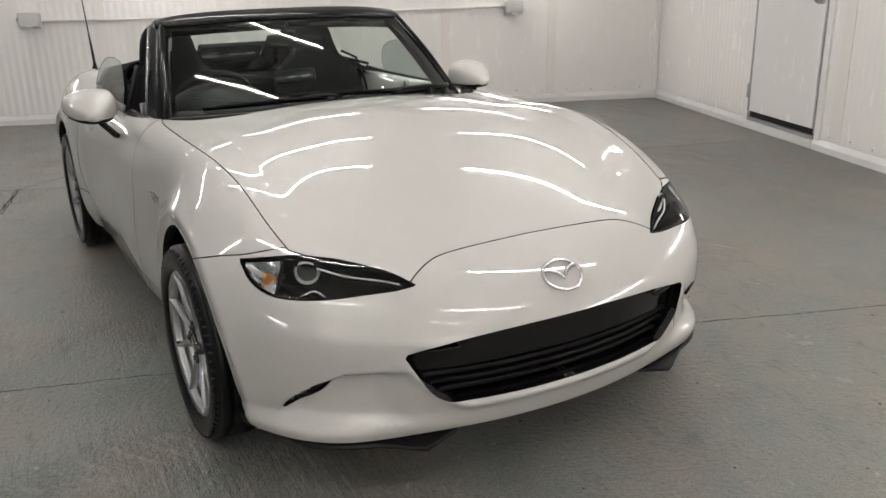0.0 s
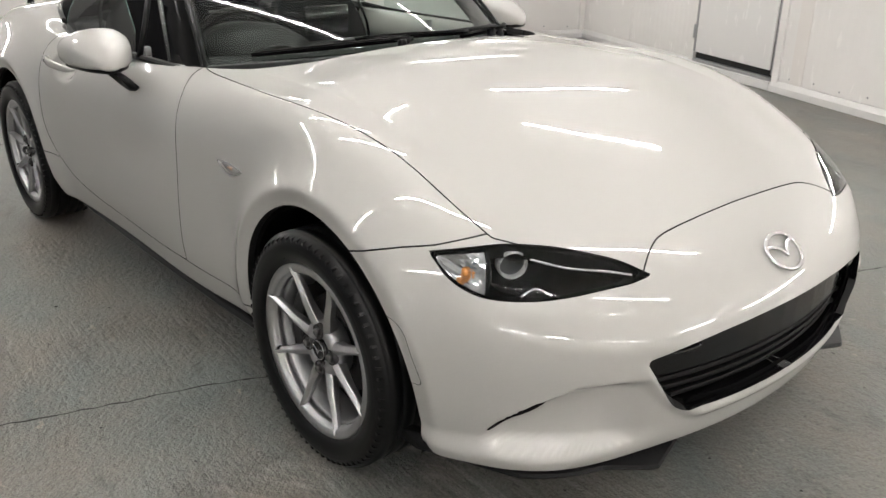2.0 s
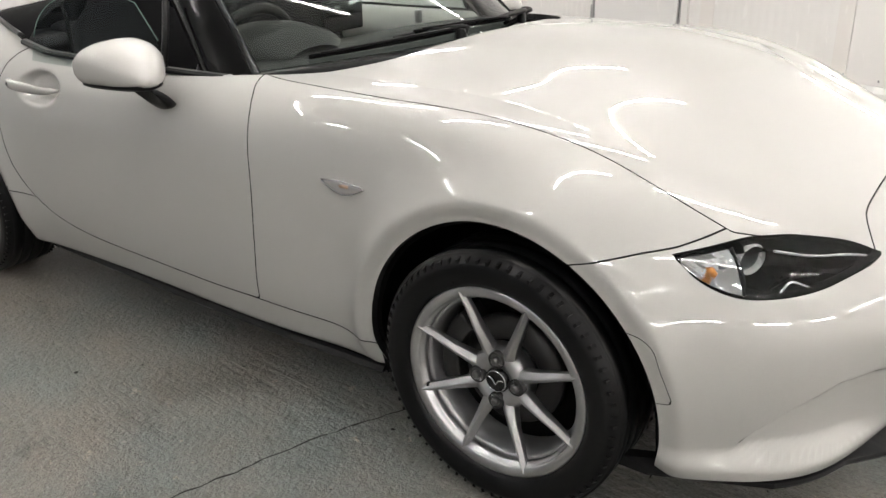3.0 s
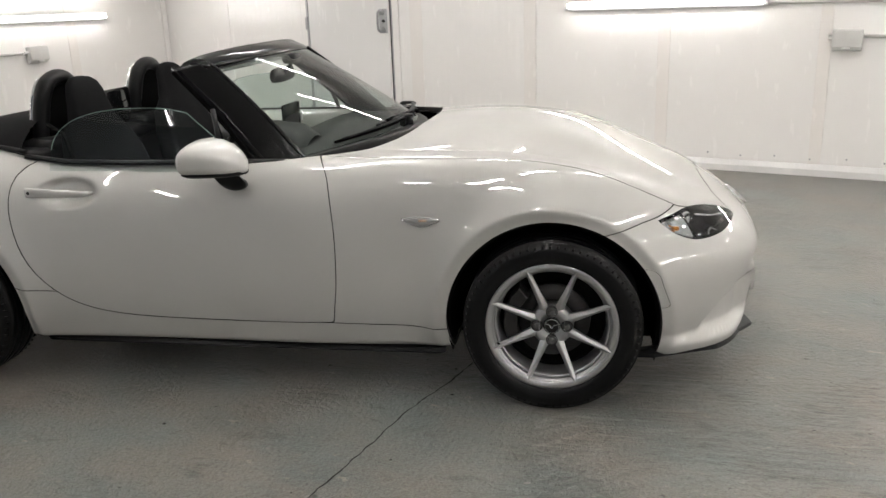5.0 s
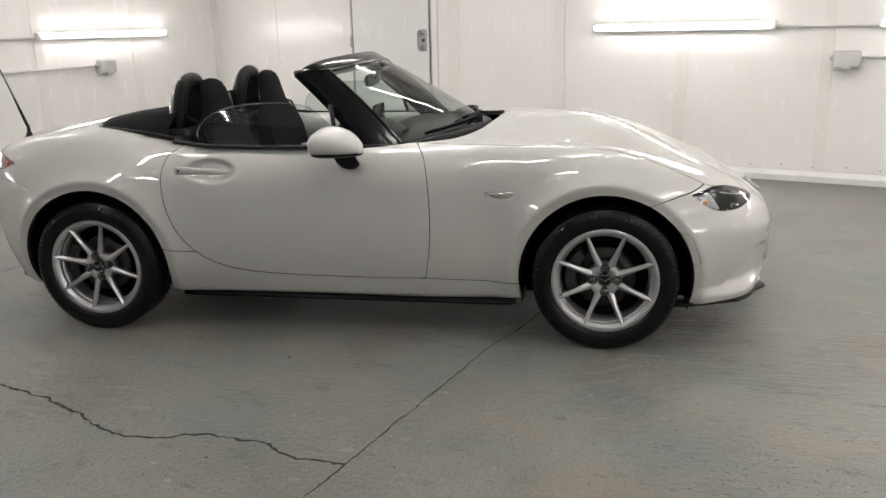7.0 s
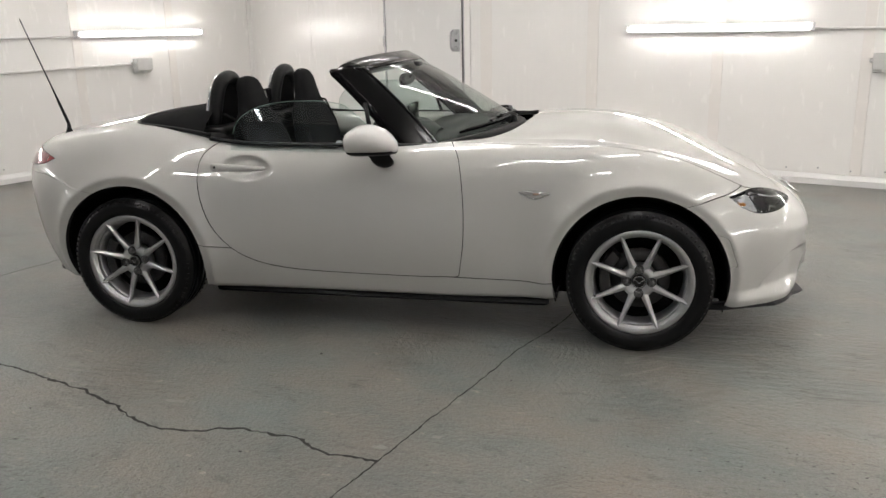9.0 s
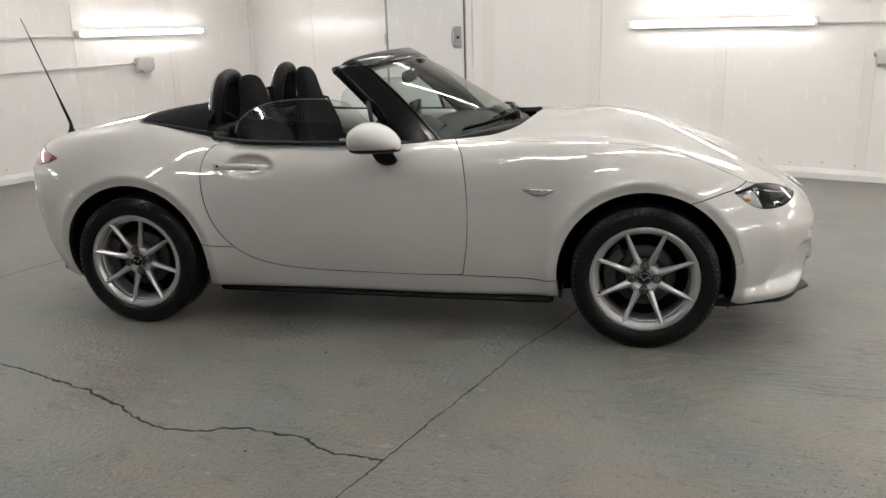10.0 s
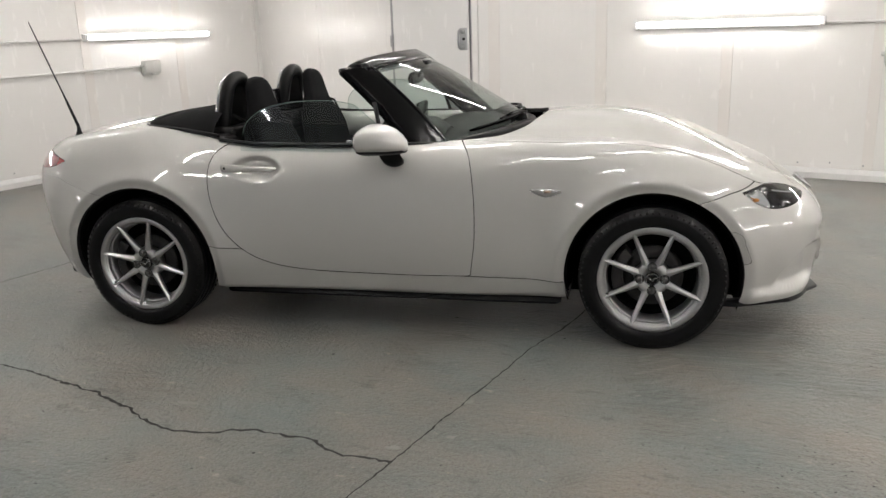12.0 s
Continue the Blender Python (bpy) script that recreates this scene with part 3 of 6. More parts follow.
lean = curve([0.0, 0.2, 0.3, 0.42, 0.55, 0.66, 0.76, 0.9, 1.1], [-0.085, -0.042, -0.014, 0.0, -0.002, -0.012, -0.03, -0.07, -0.14])
nose = curve([0.0, 0.15, 0.22, 0.28, 0.34, 0.42, 0.5, 0.574, 0.65, 0.75, 0.95], [0.65, 0.728, 0.753, 0.767, 0.778, 0.784, 0.778, 0.748, 0.686, 0.555, 0.25])
tail = curve([0.0, 0.2, 0.35, 0.55, 0.7, 0.8, 0.95], [-2.9, -3.02, -3.09, -3.13, -3.135, -3.11, -3.02])


def skin(x, y, z):
    """Below zero inside the car's outer form, about metric."""
    ay = np.abs(y)
    r = ay / 0.60
    t = top_mid(x) + (top_crest(x) - top_mid(x)) * np.minimum(r, 1) ** 2
    t = np.where(r < 1, t, top_crest(x) - (0.06 - 0.05 * step(-0.8, -0.4, x) * (1 - step(0.3, 0.5, x))) * (r - 1))
    fall = lambda v: 0.028 * np.logaddexp(0, v / 0.028)
    # the hood's soft folds, which draw together towards the nose
    fold = ay - (0.465 - 0.22 * x)
    t = t - 0.125 * (fall(fold) - fall(fold - 0.15)) * step(-0.75, -0.35, x) * (1 - step(0.30, 0.60, x))
    t = t - 0.010 * np.exp(-(((ay - 0.47) / 0.13) ** 2)) * step(-0.75, -0.35, x) * (1 - step(0.35, 0.60, x))
    slope = (top_mid(x + 0.02) - top_mid(x - 0.02)) / 0.04
    a = (z - t) / np.sqrt(1 + slope**2)
    s = plan(x) + lean(z)
    for cx in (0.0, AXLE_R):
        d = np.hypot(x - cx, z - WHEEL_R) - ARCH
        # a flat flange round the arch that breaks into the panel along a soft crease
        past = 0.005 * np.logaddexp(0, (d - 0.045) / 0.005)
        s = s + (0.034 if cx == 0 else 0.027) * np.exp(-past / 0.062 - (past / 0.11) ** 2) * step(0.12, 0.3, z) * (1 - step(0.70, 0.85, z))
        s = s - 0.015 * (1 - step(0.0, 0.045, d)) * (d > -0.05)
    # shallow hollow along the door and behind the front wheel
    s = s - 0.004 * np.exp(-(((x + 0.95) / 0.55) ** 2) - (((z - 0.60) / 0.10) ** 2)) - 0.016 * np.exp(-(((x + 0.45) / 0.14) ** 2) - (((z - 0.42) / 0.16) ** 2))
    s = s - 0.040 * np.exp(-(((x + 1.727) / 0.100) ** 2 + ((z - 0.747) / 0.044) ** 2) ** 3)
    b = ay - s
    c = (x - (nose(z) - 0.34 * y * y - 0.22 * ay**4)) / np.sqrt(1 + (0.6 * y) ** 2)
    d = (tail(z) + 0.36 * y * y + 0.22 * ay**4 - x) / np.sqrt(1 + (0.9 * y) ** 2)
    f = smax(a, b, 0.20 - 0.06 * step(-1.9, -1.5, x) * (1 - step(-1.0, -0.6, x)) - 0.12 * step(-0.9, -0.5, x) + 0.06 * step(-0.3, 0.12, x))
    f = smax(f, smax(c, b, 0.22), 0.13)
    f = smax(f, d, 0.16)
    # scoop below the side inlet: sharp under the slit's line, running out to a shelf on the ledge
    front = step(0.30, 0.42, x)
    slit = np.interp(ay, [0.46, 0.61, 0.676, 0.722, 0.745], [0.398, 0.394, 0.357, 0.312, 0.275])
    u = np.clip((z - 0.243) / (slit - 0.243), 0, 1)
    f = f + front * 0.036 * step(0.44, 0.54, ay) * (1 - step(0.68, 0.75, ay)) * 1.35 * u / (u + 0.35) * (1 - step(slit - 0.020, slit + 0.010, z))
    f = f - front * 0.038 * np.exp(-(((ay - 0.68) / 0.20) ** 2)) * (1 - step(0.222, 0.275, z))
    # rolled lip that follows the lower edge of the grille
    edge = 0.291 + 0.15 * (np.clip(ay - 0.30, 0, 0.178) / 0.178) ** 1.7
    away = (edge - z) / np.sqrt(1 + (1.43 * np.clip(ay - 0.30, 0, 0.178) / 0.178) ** 2)
    f = f - front * 0.011 * np.exp(-(((away - 0.016) / 0.013) ** 2)) * (1 - step(0.47, 0.52, ay))
    # brow under the headlamp
    f = f + front * 0.003 * np.exp(-(((ay - 0.52) / 0.17) ** 2) - (((z - 0.515 - 0.10 * (ay - 0.52)) / 0.030) ** 2))
    return smax(f, 0.185 - z, 0.03)


def skin_normal(p):
    e = 0.002
    x, y, z = p.T
    g = np.stack([skin(x + e, y, z) - skin(x - e, y, z), skin(x, y + e, z) - skin(x, y - e, z), skin(x, y, z + e) - skin(x, y, z - e)], 1)
    return g / np.maximum(np.linalg.norm(g, axis=1, keepdims=True), 1e-9)


def cast(grid):
    """The skin's points on rays from the car's spine through the points of a grid."""
    spine = np.stack([np.clip(grid[:, 0], -2.65, 0.25), 0 * grid[:, 1], 0.52 + 0 * grid[:, 2]], 1)
    way = grid - spine
    lo, hi = np.zeros(len(grid)), np.full(len(grid), 1.35)
    for _ in range(34):
        mid = (lo + hi) / 2
        q = spine + way * mid[:, None]
        out = skin(*q.T) > 0
        hi, lo = np.where(out, mid, hi), np.where(out, lo, mid)
    return spine + way * ((lo + hi) / 2)[:, None]


def skin_grid(gap):
    """The whole skin as triangles, from five sides of a box round it."""
    x0, x1, y1, z0, z1 = -3.25, 0.9, 0.92, -0.2, 0.98
    ax = lambda a, b: np.linspace(a, b, max(2, int(round((b - a) / gap)) + 1))
    X, Y, Z = ax(x0, x1), ax(-y1, y1), ax(z0, z1)
    verts, faces, base = [], [], 0
    for u, v, put in ((X, Y, lambda a, b: (a, b, z1)), (X, Z, lambda a, b: (a, -y1, b)), (X, Z, lambda a, b: (a, y1, b)), (Y, Z, lambda a, b: (x1, a, b)), (Y, Z, lambda a, b: (x0, a, b))):
        A, B = np.meshgrid(u, v, indexing="ij")
        g = put(A, B)
        verts.append(np.stack([np.broadcast_to(c, A.shape).ravel() for c in g], 1).astype(float))
        n, m = A.shape
        i = (np.arange(n - 1)[:, None] * m + np.arange(m - 1)[None]).ravel() + base
        quad = np.stack([i, i + m, i + m + 1, i + 1], 1)
        faces += [quad[:, [0, 1, 2]], quad[:, [0, 2, 3]]]
        base += n * m
    p = cast(np.concatenate(verts))
    f = np.concatenate(faces)
    # weld the seams of the five sides
    key = np.round(p / 1e-5).astype(np.int64)
    _, first, back = np.unique(key, axis=0, return_index=True, return_inverse=True)
    p, f = p[first], back.reshape(-1)[f]
    f = f[(f[:, 0] != f[:, 1]) & (f[:, 1] != f[:, 2]) & (f[:, 0] != f[:, 2])]
    nrm = skin_normal(p)
    face_n = np.cross(p[f[:, 1]] - p[f[:, 0]], p[f[:, 2]] - p[f[:, 0]])
    turn = (face_n * nrm[f].mean(1)).sum(1) < 0
    f[turn] = f[turn][:, ::-1]
    return p, f, nrm


def clip(mesh, field):
    """Keeps where the field is below zero, cutting triangles along its edge."""
    p, f, n = mesh
    s = field(p)
    k = (s[f] < 0).sum(1)
    keep = [f[k == 3]]
    P, N, base = [p], [n], len(p)
    for count in (1, 2):
        t = f[k == count]
        if not len(t):
            continue
        alone = (s[t] < 0) if count == 1 else (s[t] >= 0)
        roll = alone.argmax(1)
        t = np.stack([t[np.arange(len(t)), (roll + j) % 3] for j in range(3)], 1)
        pts = []
        for j in (1, 2):
            a, b = t[:, 0], t[:, j]
            w = (s[a] / (s[a] - s[b]))[:, None]
            P.append(p[a] + w * (p[b] - p[a]))
            nn = n[a] + w * (n[b] - n[a])
            N.append(nn / np.maximum(np.linalg.norm(nn, axis=1, keepdims=True), 1e-9))
            pts.append(np.arange(len(t)) + base)
            base += len(t)
        if count == 1:
            keep.append(np.stack([t[:, 0], pts[0], pts[1]], 1))
        else:
            keep += [np.stack([pts[0], t[:, 1], t[:, 2]], 1), np.stack([pts[0], t[:, 2], pts[1]], 1)]
    return tidy(np.concatenate(P), np.concatenate(keep), np.concatenate(N))


def tidy(p, f, n):
    used = np.unique(f)
    remap = np.full(len(p), -1)
    remap[used] = np.arange(len(used))
    p, f, n = p[used], remap[f], n[used]
    key = np.round(p / 2e-6).astype(np.int64)
    _, first, back = np.unique(key, axis=0, return_index=True, return_inverse=True)
    p, n, f = p[first], n[first], back.reshape(-1)[f]
    f = f[(f[:, 0] != f[:, 1]) & (f[:, 1] != f[:, 2]) & (f[:, 0] != f[:, 2])]
    return p, f, n


def flat_distance(u, v, poly):
    """Signed distance in a plane to a closed outline, below zero inside."""
    q = np.array(poly, float)
    d, inside = np.full(len(u), 1e9), np.zeros(len(u), bool)
    for (ax, ay), (bx, by) in zip(q, np.roll(q, -1, 0)):
        ex, ey = bx - ax, by - ay
        w = np.clip(((u - ax) * ex + (v - ay) * ey) / max(ex * ex + ey * ey, 1e-12), 0, 1)
        d = np.minimum(d, np.hypot(u - ax - w * ex, v - ay - w * ey))
        cross = ((ay > v) != (by > v)) & (u < (bx - ax) * (v - ay) / (by - ay if by != ay else 1e-12) + ax)
        inside ^= cross
    return np.where(inside, -d, d)


def rounded(points, n):
    return [(p.x, p.y) for p in spread([(a, b, 0) for a, b in points], n)]


def panel(name, mesh, parent, label="", depth=0.020, material=None):
    """A skin panel with its edges folded inwards."""
    p, f, n = mesh
    if not len(f):
        return None
    e = np.concatenate([f[:, [0, 1]], f[:, [1, 2]], f[:, [2, 0]]])
    key = np.sort(e, 1)
    code = key[:, 0].astype(np.int64) * len(p) + key[:, 1]
    _, first, count = np.unique(code, return_index=True, return_counts=True)
    rim = e[first[count == 1]]
    ids = np.unique(rim)
    remap = np.full(len(p), -1)
    remap[ids] = np.arange(len(ids)) + len(p)
    inner = p[ids] - n[ids] * depth
    # the fold has its own vertices, so that the skin's shading stays clean
    fold_top = remap[rim] + len(ids)
    fold = np.concatenate([np.stack([fold_top[:, 1], fold_top[:, 0], remap[rim][:, 0]], 1), np.stack([fold_top[:, 1], remap[rim][:, 0], remap[rim][:, 1]], 1)])
    verts = np.concatenate([p, inner, p[ids] - n[ids] * 0.0004])
    side = np.zeros((len(ids), 3))
    for j in (0, 1):
        d = p[rim[:, 1]] - p[rim[:, 0]]
        np.add.at(side, np.searchsorted(ids, rim[:, j]), np.cross(d, n[rim[:, j]]))
    side /= np.maximum(np.linalg.norm(side, axis=1, keepdims=True), 1e-9)
    return mesh_part(name, verts, np.concatenate([f, fold]), material or PAINT, parent, label, normals=np.concatenate([n, side, side]), rim_from=len(f))


# outlines of the panels: hood and lids in plan, sides in the car's side view, lamps along the corner, grille from the front
HALF_HOOD = rounded([(-0.585, 0.0), (-0.60, 0.16), (-0.66, 0.31), (-0.755, 0.45), (-0.86, 0.60)], 26) + rounded([(-0.845, 0.665), (-0.70, 0.695), (-0.43, 0.702), (-0.2, 0.706), (-0.03, 0.697), (0.12, 0.686), (0.26, 0.678), (0.34, 0.669), (0.41, 0.657)], 40) + rounded([(0.45, 0.622), (0.52, 0.557), (0.585, 0.482), (0.622, 0.424)], 12) + rounded([(0.604, 0.39), (0.584, 0.345), (0.571, 0.29), (0.565, 0.15), (0.562, 0.0)], 16)
HOOD = HALF_HOOD + [(x, -y) for x, y in HALF_HOOD[::-1]]
HALF_CABIN = rounded([(-0.50, 0.0), (-0.52, 0.19), (-0.56, 0.393), (-0.645, 0.575), (-0.745, 0.655), (-0.84, 0.69), (-0.90, 0.708)], 24) + rounded([(-1.02, 0.724), (-1.4, 0.737), (-1.75, 0.733), (-1.92, 0.710)], 16) + rounded([(-2.10, 0.668), (-2.25, 0.62), (-2.36, 0.565), (-2.42, 0.48), (-2.47, 0.31), (-2.49, 0.0)], 18)
CABIN = HALF_CABIN + [(x, -y) for x, y in HALF_CABIN[::-1]]
DOOR = rounded([(-0.822, 0.868), (-0.79, 0.838), (-0.764, 0.793), (-0.746, 0.693), (-0.738, 0.573), (-0.740, 0.443), (-0.752, 0.353), (-0.762, 0.29)], 20) + rounded([(-0.775, 0.2865), (-1.0, 0.283), (-1.35, 0.286), (-1.56, 0.299), (-1.70, 0.329), (-1.80, 0.381), (-1.876, 0.463), (-1.925, 0.563), (-1.95, 0.673), (-1.95, 0.759), (-1.925, 0.818), (-1.87, 0.855)], 40) + [(-1.85, 1.1), (-0.825, 1.1)]
BUMPER = [(0.0, -1), (0.0, 0.55), (0.15, 0.615), (0.23, 0.6400), (0.29, 0.655), (0.34, 0.664), (0.42, 0.69), (0.42, 1.2), (2, 1.2), (2, -1)]
SILL = [(-0.3, -1), (-0.3, 0.268), (-0.74, 0.284), (-1.4, 0.30), (-1.80, 0.386), (-1.97, 0.400), (-2.05, 0.40), (-2.05, -1)]
LAMP = rounded([(-0.222, 0.5965), (-0.114, 0.627), (0.051, 0.654), (0.16, 0.664), (0.24, 0.666), (0.334, 0.661), (0.428, 0.653)], 22) + rounded([(0.402, 0.635), (0.372, 0.614), (0.31, 0.592), (0.237, 0.582), (0.104, 0.582), (-0.054, 0.589), (-0.166, 0.592)], 26)
GRILLE_HALF = rounded([(0.0, 0.480), (0.15, 0.479), (0.30, 0.472), (0.41, 0.458), (0.472, 0.446)], 16) + rounded([(0.478, 0.437), (0.458, 0.40), (0.425, 0.345), (0.385, 0.307), (0.32, 0.293), (0.15, 0.291), (0.0, 0.291)], 24)
GRILLE = GRILLE_HALF + [(-y, z) for y, z in GRILLE_HALF[::-1]]
INLET = rounded([(0.735, 0.285), (0.722, 0.313), (0.676, 0.359), (0.612, 0.394)], 12) + rounded([(0.620, 0.375), (0.649, 0.336), (0.692, 0.303), (0.732, 0.279)], 12)
TRUNK_HALF = [(-2.515, 0.0), (-2.50, 0.30), (-2.46, 0.46), (-2.50, 0.56), (-2.66, 0.575), (-2.85, 0.56), (-2.98, 0.52), (-3.4, 0.50)]
TRUNK = TRUNK_HALF + [(x, -y) for x, y in TRUNK_HALF[::-1]]
REAR_BUMPER = [(-2.45, 0.62), (-2.60, 0.655), (-2.74, 0.70), (-3.4, 0.70), (-3.4, -1), (-2.45, -1)]
TAILLAMP = rounded([(-2.70, 0.775), (-2.80, 0.80), (-2.9, 0.815), (-3.0, 0.81)], 10) + rounded([(-3.02, 0.76), (-2.95, 0.735), (-2.85, 0.735), (-2.76, 0.752)], 10)
MARKER = [(-0.50, 0.663), (-0.455, 0.667), (-0.385, 0.663), (-0.378, 0.657), (-0.415, 0.641), (-0.44, 0.637), (-0.465, 0.643), (-0.495, 0.657)]
CUT = 0.0016
ARCH_CAP = rounded([(0.27, 0.514), (0.292, 0.513), (0.325, 0.506), (0.347, 0.487), (0.360, 0.45), (0.383, 0.388), (0.379, 0.378), (0.356, 0.374), (0.33, 0.374)], 40)

F_hood = lambda p: np.maximum(flat_distance(p[:, 0], p[:, 1], HOOD), 0.45 - p[:, 2])
F_cabin = lambda p: np.maximum(flat_distance(p[:, 0], p[:, 1], CABIN), 0.70 - p[:, 2])
side_field = lambda poly, inner=0.40: lambda p: np.maximum(flat_distance(p[:, 0], p[:, 2], poly), inner - np.abs(p[:, 1]))
F_door, F_bumper, F_sill = side_field(DOOR), (lambda p: flat_distance(p[:, 0], p[:, 2], BUMPER)), side_field(SILL)
F_lamp = lambda p: np.maximum(flat_distance(np.abs(p[:, 1]) - p[:, 0], p[:, 2], LAMP), 0.2 - p[:, 0])
F_grille = lambda p: np.maximum(flat_distance(p[:, 1], p[:, 2], GRILLE), 0.4 - p[:, 0])
F_inlet = lambda p: np.maximum(flat_distance(np.abs(p[:, 1]), p[:, 2], INLET), 0.35 - p[:, 0])
F_cap = side_field(ARCH_CAP, 0.6)
F_trunk = lambda p: np.maximum(flat_distance(p[:, 0], p[:, 1], TRUNK), 0.68 - p[:, 2])
F_rear = lambda p: flat_distance(p[:, 0], p[:, 2], REAR_BUMPER)
F_tail = side_field(TAILLAMP, 0.45)
F_arch = lambda p: np.minimum(np.hypot(p[:, 0], p[:, 2] - WHEEL_R), np.hypot(p[:, 0] - AXLE_R, p[:, 2] - WHEEL_R)) - ARCH
F_low = lambda p: 0.184 + 0.020 * step(0.2, 0.5, p[:, 0]) - p[:, 2]


def keep(mesh, *fields):
    for f in fields:
        mesh = clip(mesh, f)
    return mesh


outside = lambda f, gap=CUT: lambda p: gap - f(p)
inside = lambda f, gap=CUT: lambda p: f(p) + gap
right, left = (lambda p: p[:, 1]), (lambda p: -p[:, 1])

car = thing("sports_car", "pearl off-white two-seat roadster with its black soft top folded down", "car")
car.location = (0, CAR_Y, 0)
WHOLE = skin_grid(0.0088)
SKIN = keep(WHOLE, outside(F_arch, 0.0), F_low, outside(F_cabin, 0.0))
# front and rear lower corners stay within the arches: the rest is split into panels
front_part, rear_part = keep(SKIN, lambda p: -1.2 - p[:, 0]), keep(SKIN, lambda p: p[:, 0] + 1.2)
panel("hood", keep(front_part, inside(F_hood, 0.0016), outside(F_lamp, 0.002)), car, "pearl off-white hood with two soft crests")
panel("front_bumper", keep(front_part, inside(F_bumper), outside(F_hood), outside(F_lamp, 0.002), outside(F_grille, 0.0), outside(F_inlet, 0.0), outside(F_cap, 0.0008)), car)
for flank in (right, left):
    panel("front_fender", keep(front_part, flank, outside(F_hood), outside(F_bumper), outside(F_door), outside(F_sill), outside(F_lamp, 0.002)), car)
    panel("arch_cap", keep(front_part, flank, inside(F_bumper), inside(F_cap, 0.0008)), car)
    panel("door", keep(SKIN, flank, inside(F_door)), car)
    panel("sill", keep(SKIN, flank, inside(F_sill), outside(F_door)), car)
    panel("rear_quarter", keep(rear_part, flank, outside(F_door), outside(F_sill), outside(F_trunk), outside(F_rear, 0.0006), outside(F_tail, 0.002)), car)
panel("trunk_lid", keep(rear_part, inside(F_trunk)), car)
panel("rear_bumper", keep(rear_part, inside(F_rear, 0.0006), outside(F_tail, 0.002)), car)

# black shell added behind the panels, so that the gaps read as shade
p, f, n = keep(skin_grid(0.03), outside(F_arch, -0.01), lambda q: 0.20 - q[:, 2], outside(F_cabin, -0.03), outside(F_grille, -0.01), outside(F_lamp, -0.01), outside(F_tail, -0.01), outside(F_inlet, -0.01))
mesh_part("inner_shell", p - n * 0.024, f, BLACK_MATT, car, "added black shell that stands for the shade in the panel gaps", normals=n)


# ---- wheels ----
def wheel(m, flip):
    """A road wheel facing -y: tyre with grooved tread, eight-spoke rim, nuts, cap and brake."""
    w = part("wheel", lathe([(0.216, -0.066), (0.2235, -0.078), (0.2235, -0.086), (0.2200, -0.0885), (0.2030, -0.0850), (0.2000, -0.0815), (0.1985, -0.074), (0.1945, -0.073), (0.1930, -0.060), (0.205, -0.058), (0.216, -0.066)], 96), ALLOY, car, "eight-spoke silver alloy wheel")
    w.matrix_local = m
    part("rim_barrel", lathe([(0.1945, -0.061), (0.192, -0.045), (0.186, 0.0), (0.196, 0.07), (0.214, 0.095), (0.206, 0.095), (0.186, 0.07), (0.180, 0.0), (0.186, -0.05), (0.1945, -0.061)], 96), ALLOY_SHADE, w)
    # Black disc added to give the dark inside of the wheel.
    part("dark_backing", lathe([(0.0, 0.030), (0.17, 0.030), (0.183, 0.02), (0.183, 0.035), (0.0, 0.04)], 48), BLACK_MATT, w, "black disc added behind the spokes, as the shade inside the wheel")
    half = [(0.216, -0.072), (0.226, -0.090), (0.236, -0.096), (0.238, -0.0965), (0.243, -0.0985), (0.262, -0.1010), (0.2655, -0.1000), (0.268, -0.1005), (0.280, -0.0955), (0.290, -0.087), (0.295, -0.0815), (0.2975, -0.077)]
    tread = []
    for a, b in ((-0.077, -0.046), (-0.040, -0.006), (0.006, 0.040), (0.046, 0.077)):
        tread += [(0.2935, a - 0.003), (0.3005, a), (0.3015, (a + b) / 2), (0.3005, b), (0.2935, b + 0.003)]
    prof = half + tread[1:-1] + [(r, -h) for r, h in half[::-1]]
    tyre = part("tyre", lathe(prof, 120), RUBBER, w, "black road tyre")
    bm = bmesh.new()
    for k in range(72):
        a = 2 * math.pi * k / 72
        for lo, hi, lean_by in ((-0.0965, -0.062, 0.02), (0.062, 0.0965, -0.02)):
            bar = []
            for h, r in ((lo, 0.2865), (hi, 0.3012)):
                for da in (-0.012, 0.012):
                    aa = a + da + lean_by * (1 if h == lo else 0)
                    bar.append(bm.verts.new((r * math.cos(aa), h, r * math.sin(aa))))
                    bar.append(bm.verts.new(((r - 0.012) * math.cos(aa), h, (r - 0.012) * math.sin(aa))))
            for q in ((0, 2, 6, 4), (0, 4, 5, 1), (2, 3, 7, 6), (0, 1, 3, 2), (4, 6, 7, 5)):
                bm.faces.new([bar[i] for i in q])
    tagged(part("tread_block_ring", bm, RUBBER, tyre, smooth=False), kind="stuff")
    # spokes: each a tapered bar with a raised ridge, from the hub to the rim
    for k in range(8):
        a = 2 * math.pi * (k + 0.5) / 8
        rings = []
        for r, wide, y, deep in ((0.040, 0.0205, -0.062, 0.040), (0.075, 0.0150, -0.0715, 0.034), (0.12, 0.0115, -0.079, 0.028), (0.165, 0.0102, -0.083, 0.024), (0.195, 0.0088, -0.0875, 0.022), (0.2080, 0.0062, -0.0895, 0.014), (0.2130, 0.0030, -0.0895, 0.010)):
            rings.append([(r, wide, y + 0.009), (r, wide * 0.16, y), (r, -wide * 0.16, y), (r, -wide, y + 0.009), (r, -wide * 0.8, y + deep), (r, wide * 0.8, y + deep)])
        ca, sa = math.cos(a), math.sin(a)
        rings = [[Vector((r * ca - u * sa, y, r * sa + u * ca)) for r, u, y in ring] for ring in rings]
